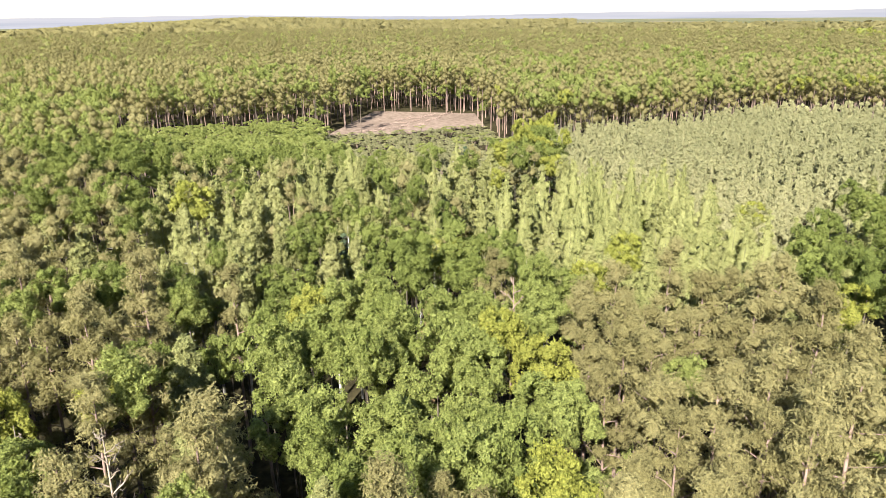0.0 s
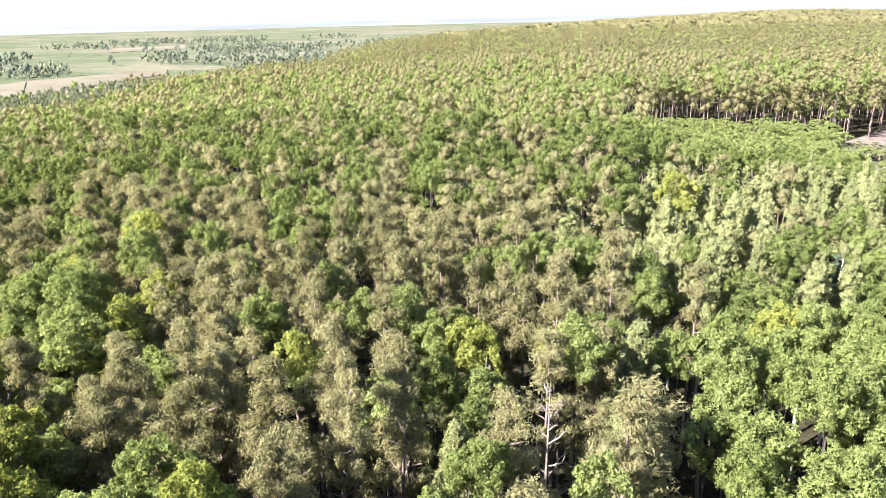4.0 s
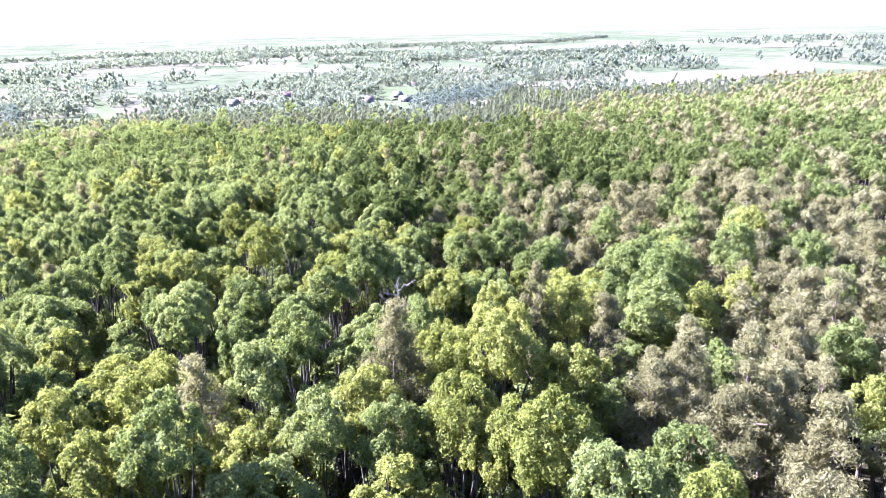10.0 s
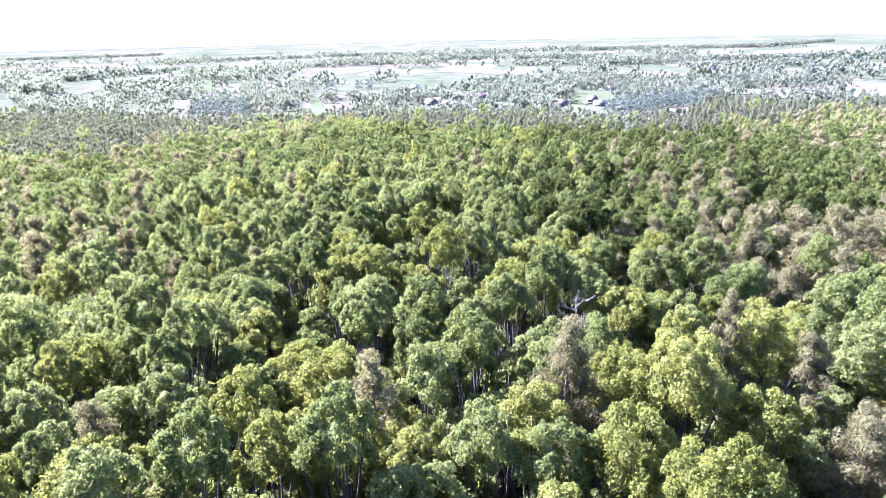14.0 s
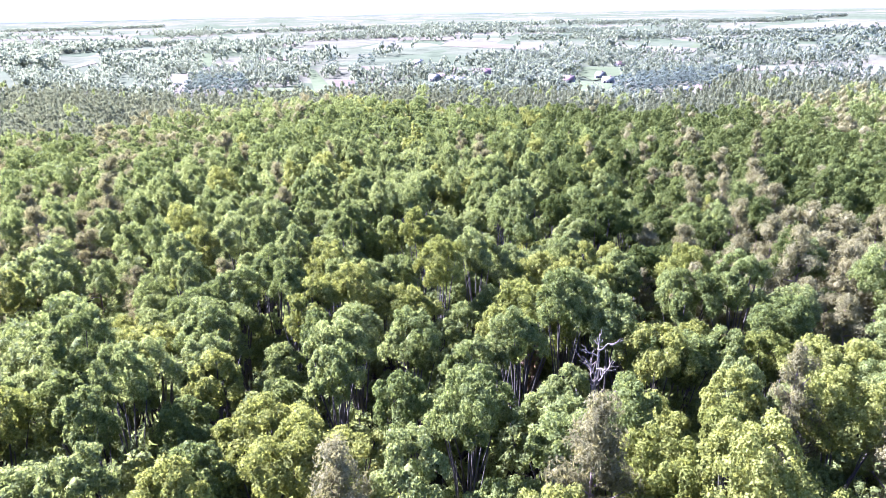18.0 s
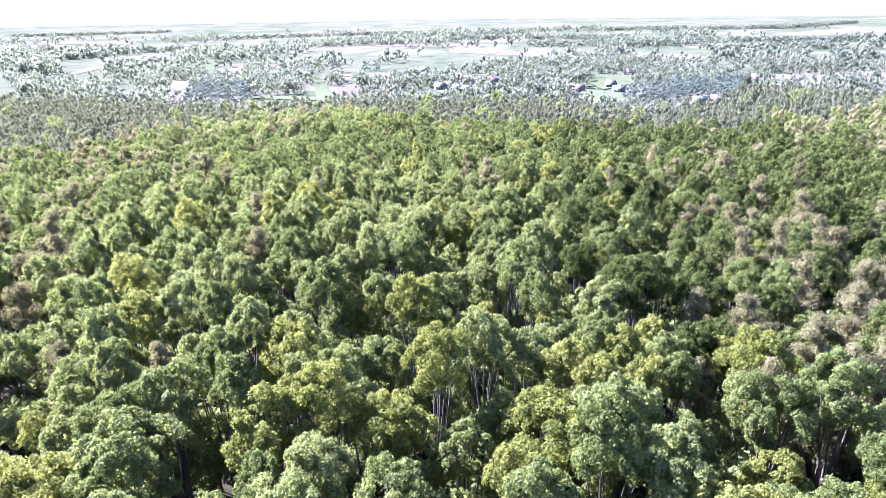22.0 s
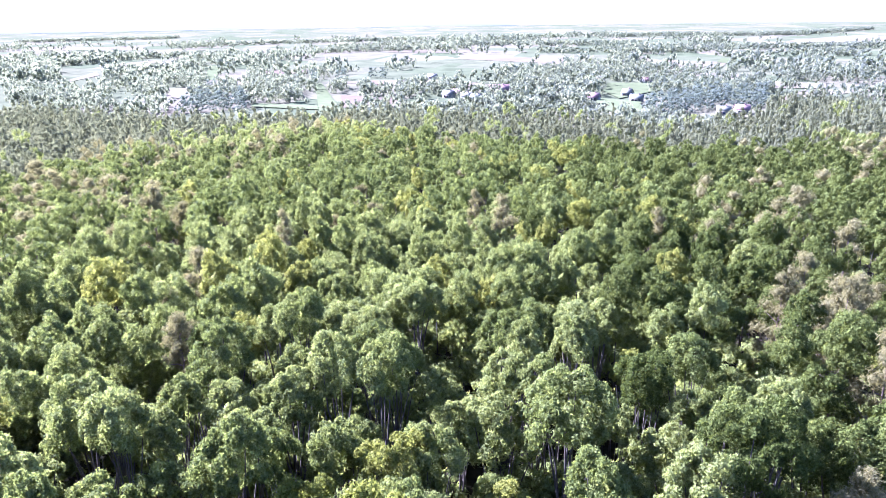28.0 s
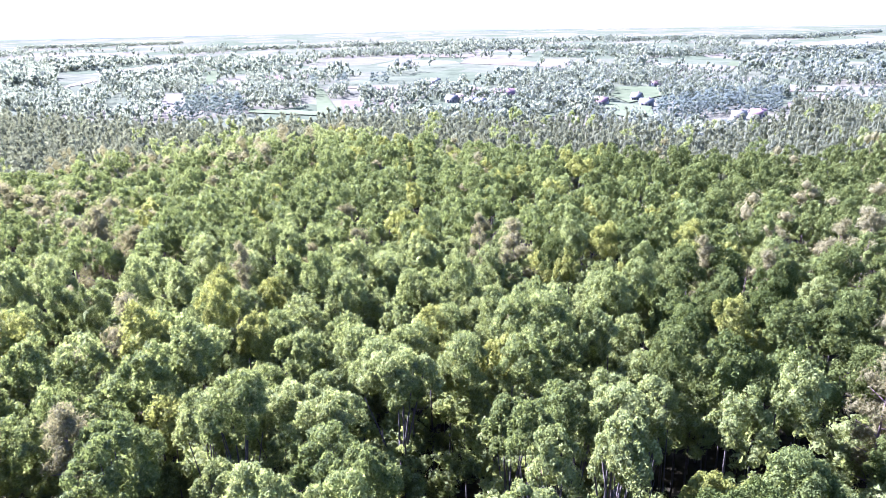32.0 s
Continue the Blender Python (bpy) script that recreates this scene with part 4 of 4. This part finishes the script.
# ---- clearing in the wood ----
tagged(new("clearing", mesh_of("clearing", [draped([(320, -48), (396, -80), (370, -132), (314, -86)], 0.12), draped([(316, -86), (360, -100), (368, -131), (324, -124)], 0.16)], [SAND])), "bare sandy logged clearing below tall pines", "ground", kind="structure")



def brush_pile(x, y, long, wide, turn, seed):
    """A low windrow of cut branches."""
    g = np.random.default_rng(seed)
    pieces = []
    for i in range(46):
        c = np.array((g.uniform(-long, long) / 2, g.normal() * wide / 3, 0.0))
        c[2] = 0.15 + 0.9 * math.exp(-(2.4 * c[1] / wide) ** 2) * g.uniform(0.2, 1.0)
        a, s = g.uniform(0, 6.283), g.uniform(0.7, 2.0)
        d = np.array((math.cos(a) * s, math.sin(a) * s * 0.6, g.normal() * 0.18))
        pieces.append(tube(bent(g, c - d, c + d, 3, 0.08), [0.07, 0.06, 0.025], 4))
    ob = new("brush_pile", mesh_of("brush_pile", pieces, [DEADR]))
    ob.matrix_world = pose(x, y, float(ground(x, y)) + 0.1, 0, 0, turn)
    tagged(ob, "low windrow of cut reddish grey branches on bare sand", "brush pile", "windrows of the clearing")


for i in range(9):
    brush_pile(326 + 5.5 * i, -70 - 3.4 * i - 9 * (i % 3), 13 + 3 * (i % 2), 3.0, -58 + 9 * (i % 3), 60 + i)

# ---- valley: fields ----
STRAW_PLOTS = [
    ((-244, 669), (-289, 820), (-263, 873), (-220, 739)), ((-208, 506), (-202, 506), (-255, 697), (-285, 690)),
    ((-141, 741), (-37, 758), (-29, 712), (-132, 721)), ((-15, 698), (33, 697), (27, 635), (-9, 625)),
    ((-5, 1255), (139, 1053), (114, 982), (-20, 1107)), ((739, 1704), (1098, 2028), (816, 1512), (664, 1584)),
    ((225, 557), (281, 627), (324, 612), (281, 582)), ((-423, 762), (-439, 798), (-471, 919), (-437, 860)),
    ((-858, 1317), (-938, 1437), (-873, 1463), (-810, 1343)), ((-1033, 1661), (-1118, 1844), (-769, 1722), (-707, 1558)),
    ((-148, 1338), (-151, 1454), (25, 1372), (-15, 1277)),
]
EAST_STRAW_PLOTS = [
    ((-357, 1208), (-381, 1324), (-272, 1293), (-258, 1183)), ((199, 908), (244, 1041), (333, 968), (292, 869)),
    ((343, 584), (417, 709), (506, 743), (397, 587)), ((401, 583), (506, 743), (685, 719), (620, 649)),
    ((687, 1538), (822, 1769), (1122, 1865), (919, 1523)), ((88, 943), (112, 1173), (145, 1145), (117, 931)),
    ((248, 636), (274, 700), (316, 669), (298, 630)), ((774, 648), (831, 687), (962, 680), (879, 633)),
    ((1025, 1253), (1171, 1432), (1351, 1372), (1179, 1193)),
]
GREEN_PLOTS = [
    ((-102, 509), (-149, 717), (-143, 722), (-86, 508)), ((113, 629), (128, 678), (170, 641), (115, 569)),
    ((92, 504), (103, 541), (123, 533), (110, 464)), ((-159, 539), (-163, 560), (-110, 541), (-104, 518)),
    ((-253, 522), (-270, 556), (-257, 570), (-242, 534)), ((-45, 542), (-42, 571), (-13, 546), (-13, 519)),
    ((-282, 775), (-354, 1001), (-338, 997), (-267, 773)), ((112, 608), (129, 696), (171, 694), (161, 637)),
    ((93, 541), (99, 573), (126, 544), (116, 512)), ((317, 960), (353, 1047), (387, 955), (353, 890)),
]
BARE_PLOTS = [
    ((-88, 526), (-105, 610), (-57, 580), (-43, 525)), ((103, 460), (108, 475), (116, 436), (112, 428)),
    ((211, 524), (224, 557), (254, 577), (217, 530)), ((-97, 704), (-98, 747), (14, 706), (8, 673)),
    ((-240, 844), (-249, 898), (-199, 907), (-187, 851)),
]
lift = 0.3
for plots, mat, label in ((STRAW_PLOTS + EAST_STRAW_PLOTS, STRAW, "pale dry stubble field in the valley"), (GREEN_PLOTS, GRASSF, "green mown hay field in the valley"), (BARE_PLOTS, LANE, "bare light brown ploughed field")):
    for plot in plots:
        lift += 0.02
        tagged(new("field", mesh_of("field", [draped(plot, lift)], [mat])), label, "field", kind="structure")

# ---- valley: groves, hedges and scattered trees ----
PINE_GROVES = [
    ((-198, 497), (-227, 578), (-179, 585), (-156, 520)), ((110, 475), (131, 546), (165, 556), (138, 467)),
    ((146, 493), (177, 595), (233, 588), (199, 506)), ((-159, 731), (-172, 786), (-161, 785), (-150, 729)),
    ((-137, 753), (-149, 812), (-136, 810), (-126, 752)), ((-105, 776), (-110, 822), (-89, 818), (-84, 772)),
    ((-244, 658), (-256, 697), (-224, 682), (-212, 640)),
]
LEAF_GROVES = [
    ((20, 756), (26, 848), (189, 835), (168, 746)), ((166, 733), (185, 819), (221, 829), (202, 769)),
    ((139, 582), (167, 684), (200, 680), (170, 579)), ((32, 630), (36, 691), (119, 658), (104, 586)),
    ((49, 526), (57, 592), (95, 571), (80, 505)), ((-163, 553), (-217, 727), (-165, 719), (-126, 557)),
    ((-339, 670), (-378, 749), (-306, 752), (-281, 668)), ((-397, 792), (-454, 916), (-335, 895), (-284, 749)),
    ((-221, 504), (-233, 533), (-219, 532), (-205, 497)),
]
FAR_LEAF_GROVES = [
    ((-359, 565), (-456, 711), (-342, 697), (-253, 522)), ((-501, 780), (-666, 1028), (-574, 1010), (-434, 770)),
    ((-86, 595), (-95, 655), (-43, 611), (-38, 555)), ((-24, 601), (-24, 656), (17, 632), (11, 573)),
    ((175, 595), (206, 690), (263, 660), (233, 588)), ((269, 670), (329, 808), (422, 791), (355, 668)),
    ((103, 617), (114, 669), (122, 658), (110, 602)), ((-5, 501), (-5, 532), (49, 526), (45, 480)),
    ((-117, 629), (-129, 691), (-113, 689), (-103, 627)),
]
ALL_PLOTS = STRAW_PLOTS + EAST_STRAW_PLOTS + GREEN_PLOTS + BARE_PLOTS
vr = np.random.default_rng(12)
pine_rows, leaf_rows = [], []
for n in range(30000):
    r, a = 300 + 1900 * vr.uniform() ** 1.7, math.radians(vr.uniform(-66, 46))
    x, y = -math.sin(a) * r, math.cos(a) * r
    if y < north_edge(x) + 8:
        continue
    k = float(np.clip(vr.normal(0.95, 0.2), 0.4, 1.4)) * (1 + 0.5 * (r > 900))
    row = (x, y, k, float(vr.uniform(0, 6.283)), 0.35 + 0.75 * k)
    if any(inside(p, x, y) for p in ALL_PLOTS):
        continue
    if any(inside(p, x, y) for p in PINE_GROVES):
        pine_rows.append(row)
    elif any(inside(p, x, y) for p in LEAF_GROVES + FAR_LEAF_GROVES):
        leaf_rows.append(row)
    else:
        grove = noise.noise((x * 0.006, y * 0.004, 0.5)) + 0.5 * noise.noise((x * 0.02, y * 0.014, 3.5))
        if vr.uniform() < float(np.clip(-0.10 + 2.2 * grove, 0.004, 0.8)):
            leaf_rows.append(row)
# belts of wood far across the valley: two ends and depth
BELTS = [(10, 1562, 345, 1492, 70), (418, 2029, 659, 2126, 80), (639, 2014, 865, 1992, 80), (865, 1992, 1319, 2456, 110), (-705, 1700, -469, 1815, 60), (-469, 1815, -116, 1997, 60), (-641, 990, -552, 1091, 50), (-602, 1188, -406, 1273, 50), (116, 1238, 409, 1187, 50), (367, 1066, 574, 1069, 50), (-1397, 2183, -1013, 2430, 120), (-277, 1314, 4, 1453, 60), (306, 1302, 679, 1261, 60)]
for x0, y0, x1, y1, deep in BELTS:
    for n in range(int(math.hypot(x1 - x0, y1 - y0) * deep / 110)):
        t, w = vr.uniform(), deep * vr.uniform()
        leaf_rows.append((x0 + (x1 - x0) * t, y0 + (y1 - y0) * t + w, 1.5 * float(vr.uniform(0.8, 1.2)), float(vr.uniform(0, 6.283)), float(vr.uniform(0.8, 1.3))))


def valley_crown(form, detail, seed):
    """A crown that reaches down to the grass, ten metres tall."""
    pieces = crown_and_trunk(form, detail, seed)[0]
    z = np.concatenate([p[0][:, 2] for p in pieces])
    lo, hi = z.min(), z.max()
    return [(np.concatenate([p[0][:, :2], 0.2 + 9.8 * (p[0][:, 2:] - lo) / (hi - lo)], 1), p[1]) for p in pieces]


for rows, form, mat, name, label in ((pine_rows, "pine", HAZED_NEEDLES, "valley_pines", "pine groves in the valley, paled as haze"), (leaf_rows, "oak", HAZED_LEAVES, "valley_trees", "hedges, groves and scattered trees of the valley, paled as haze")):
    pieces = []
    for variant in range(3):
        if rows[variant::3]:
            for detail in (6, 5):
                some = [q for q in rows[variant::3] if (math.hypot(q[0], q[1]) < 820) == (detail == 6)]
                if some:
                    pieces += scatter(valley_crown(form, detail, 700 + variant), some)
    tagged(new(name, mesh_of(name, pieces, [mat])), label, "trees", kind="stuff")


# ---- dead trees ----
def dead_tree(x, y, h, reach, boughs, seed, label, wood=DEAD, low=0.52):
    g = np.random.default_rng(seed)
    ob = new("dead_tree")
    ob.matrix_world = pose(x, y, float(ground(x, y)))
    trunk = new("trunk", mesh_of("trunk", [tube(bent(g, (0, 0, -1), (0.5, -0.3, h), 8, 0.12), [0.20, 0.19, 0.175, 0.155, 0.13, 0.10, 0.07, 0.03], 7)], [wood]))
    trunk.parent = ob
    for i in range(boughs):
        u = low + (0.98 - low) * (i + 0.5) / boughs
        a = 2.39996 * i + g.uniform(-0.4, 0.4)
        root = np.array((0.5 * u, -0.3 * u, h * u))
        s = reach * (1.25 - u)
        tip = root + np.array((math.cos(a) * s, math.sin(a) * s, s * g.uniform(0.5, 1.1)))
        pieces = [tube(bent(g, root, tip, 5, 0.1), [0.06, 0.05, 0.038, 0.026, 0.012], 5)]
        for q in range(7):
            t = g.uniform(0.25, 0.9)
            p0 = root * (1 - t) + tip * t
            d = unit(tip - root + g.normal(size=3) * s * 0.55) * s * g.uniform(0.25, 0.5)
            pieces.append(tube(bent(g, p0, p0 + d, 3, 0.05), [0.03, 0.022, 0.01], 4))
        bough = new("branch", mesh_of("branch", pieces, [wood]))
        bough.parent = ob
    return tagged(ob, label, "dead tree")


dead_tree(42.2, -16.6, 24.0, 3.2, 18, 1, "bare bleached white dead tree among pines")
dead_tree(10.8, 26.0, 24.4, 4.6, 14, 2, "bare grey dead oak rising from yellow-green crowns", DEAD, 0.68)
dead_tree(65.5, -25.5, 20.0, 2.8, 16, 3, "dead pine with bare pale lower branches", DEADR)
dead_tree(62.5, -51.1, 26.0, 3.4, 14, 4, "half-dead pine with bare reddish grey branches", DEADR)
dead_tree(48.5, -9.0, 22.0, 2.2, 8, 5, "thin bare dead trunk between pines")

# ---- valley: houses ----
PLASTER = plain("pale house plaster", (0.145, 0.140, 0.092), (0.190, 0.184, 0.126), 0.9, 0.9, 0.1)
TILE_RED = plain("red-brown roof tiles", (0.105, 0.062, 0.050), (0.165, 0.100, 0.080), 2.0, 0.85, 0.3)
TILE_GREY = plain("grey roof sheeting", (0.082, 0.084, 0.054), (0.116, 0.118, 0.080), 1.5, 0.7, 0.2)
GLASS = plain("dark window glass", (0.020, 0.025, 0.030), (0.040, 0.045, 0.052), 1.0, 0.15, 0.0)
TIMBER = plain("brown door timber", (0.080, 0.050, 0.030), (0.160, 0.100, 0.060), 6.0, 0.7, 0.2)


def box_piece(x0, y0, z0, x1, y1, z1):
    v = [(x, y, z) for z in (z0, z1) for x, y in ((x0, y0), (x1, y0), (x1, y1), (x0, y1))]
    return np.array(v, float), np.array([(3, 2, 1, 0), (4, 5, 6, 7), (0, 1, 5, 4), (1, 2, 6, 5), (2, 3, 7, 6), (3, 0, 4, 7)])


def house(x, y, turn, long, wide, eaves, rise, tiles, label, name="house"):
    ob = new(name)
    ob.matrix_world = pose(x, y, float(ground(x, y)), 0, 0, turn)
    a, b, o = long / 2, wide / 2, 0.45
    gable = np.array([(s * a, t, z) for s in (-1, 1) for t, z in ((-b, eaves), (b, eaves), (0, eaves + rise))], float)

    def piece(nm, pieces, mat):
        p = new(nm, mesh_of(nm, pieces, [mat]))
        p.parent = ob
        return p
    piece("wall", [box_piece(-a, -b, -1.5, a, b, eaves), (gable, np.array([(0, 2, 1), (3, 4, 5)]))], PLASTER)
    drop = o * rise / b
    for s in (-1, 1):
        low, top = (s * (b + o), eaves - drop), (0.0, eaves + rise)
        v = [(u * (a + o), t, z + lift_) for lift_ in (0.02, 0.2) for u, (t, z) in ((-1, low), (1, low), (1, top), (-1, top))]
        piece("roof_slope", [(np.array(v), np.array([(3, 2, 1, 0), (4, 5, 6, 7), (0, 1, 5, 4), (1, 2, 6, 5), (2, 3, 7, 6), (3, 0, 4, 7)]))], tiles)
    piece("chimney", [box_piece(a * 0.3, -0.35, eaves + rise * 0.7, a * 0.3 + 0.6, 0.25, eaves + rise + 0.9)], TILE_RED)
    for s in (-1, 1):
        for u in (-0.55, 0.05, 0.6):
            piece("window", [box_piece(u * a - 0.6, s * b - 0.04, 0.9, u * a + 0.6, s * b + 0.04, 2.2)], GLASS)
        piece("window", [box_piece(s * a - 0.04, -1.2, eaves - 0.2, s * a + 0.04, -0.1, eaves + 1.0)], GLASS)
    piece("door", [box_piece(-a * 0.28 - 0.5, -b - 0.05, 0, -a * 0.28 + 0.5, -b + 0.05, 2.1)], TIMBER)
    return tagged(ob, label, "house", "houses of the valley" if name == "house" else "")


hr = np.random.default_rng(21)
for i, (x, y) in enumerate([(122, 702), (94, 562), (124, 552), (162, 479), (175, 483), (-15, 590), (-8, 606), (-1, 572), (7, 564), (-37, 767), (165, 696), (121, 691), (72, 567), (125, 588)]):
    red = hr.uniform() < 0.5
    house(x, y, float(hr.uniform(-40, 40)), float(hr.uniform(7.0, 9.5)), float(hr.uniform(5.5, 6.8)), float(hr.uniform(2.7, 3.5)), float(hr.uniform(2.4, 3.2)), TILE_RED if red else TILE_GREY,
          "pale plastered farmhouse with a red-brown tiled roof" if red else "pale plastered farmhouse with a grey sheet roof")
house(26, 611, 8, 17, 9, 4.0, 4.0, TILE_RED, "long barn with a dark red-brown roof among fields", "barn")
house(-150, 610, 4, 14, 7, 2.6, 2.0, TILE_GREY, "low pale shed with a light grey roof", "shed")
house(-160, 640, 4, 14, 7, 2.6, 2.0, TILE_GREY, "low pale shed with a light grey roof", "shed")


# ---- fallen trunk in an opening of the oak wood ----
def fallen_trunk(x, y, turn, long, label):
    g = np.random.default_rng(31)
    ob = new("fallen_trunk")
    ob.matrix_world = pose(x, y, float(ground(x, y)) + 0.24, 0, 0, turn)
    for nm, pieces in (("trunk", [tube(bent(g, (-long / 2, 0, 0), (long / 2, 0.3, 0.1), 7, 0.06), [0.30, 0.28, 0.26, 0.23, 0.2, 0.16, 0.1], 8)]),
                       ("root_plate", [(np.array((-long / 2, 0, 0.2)) + BLOB[0] * (0.35, 1.0, 1.0) * g.uniform(0.6, 1.2, (len(BLOB[0]), 1)), BLOB[1])])):
        p = new(nm, mesh_of(nm, pieces, [PBARK]))
        p.parent = ob
    tagged(ob, label, "log")


fallen_trunk(25.3, 95.0, 25, 7.0, "reddish brown fallen trunk in a dark opening")
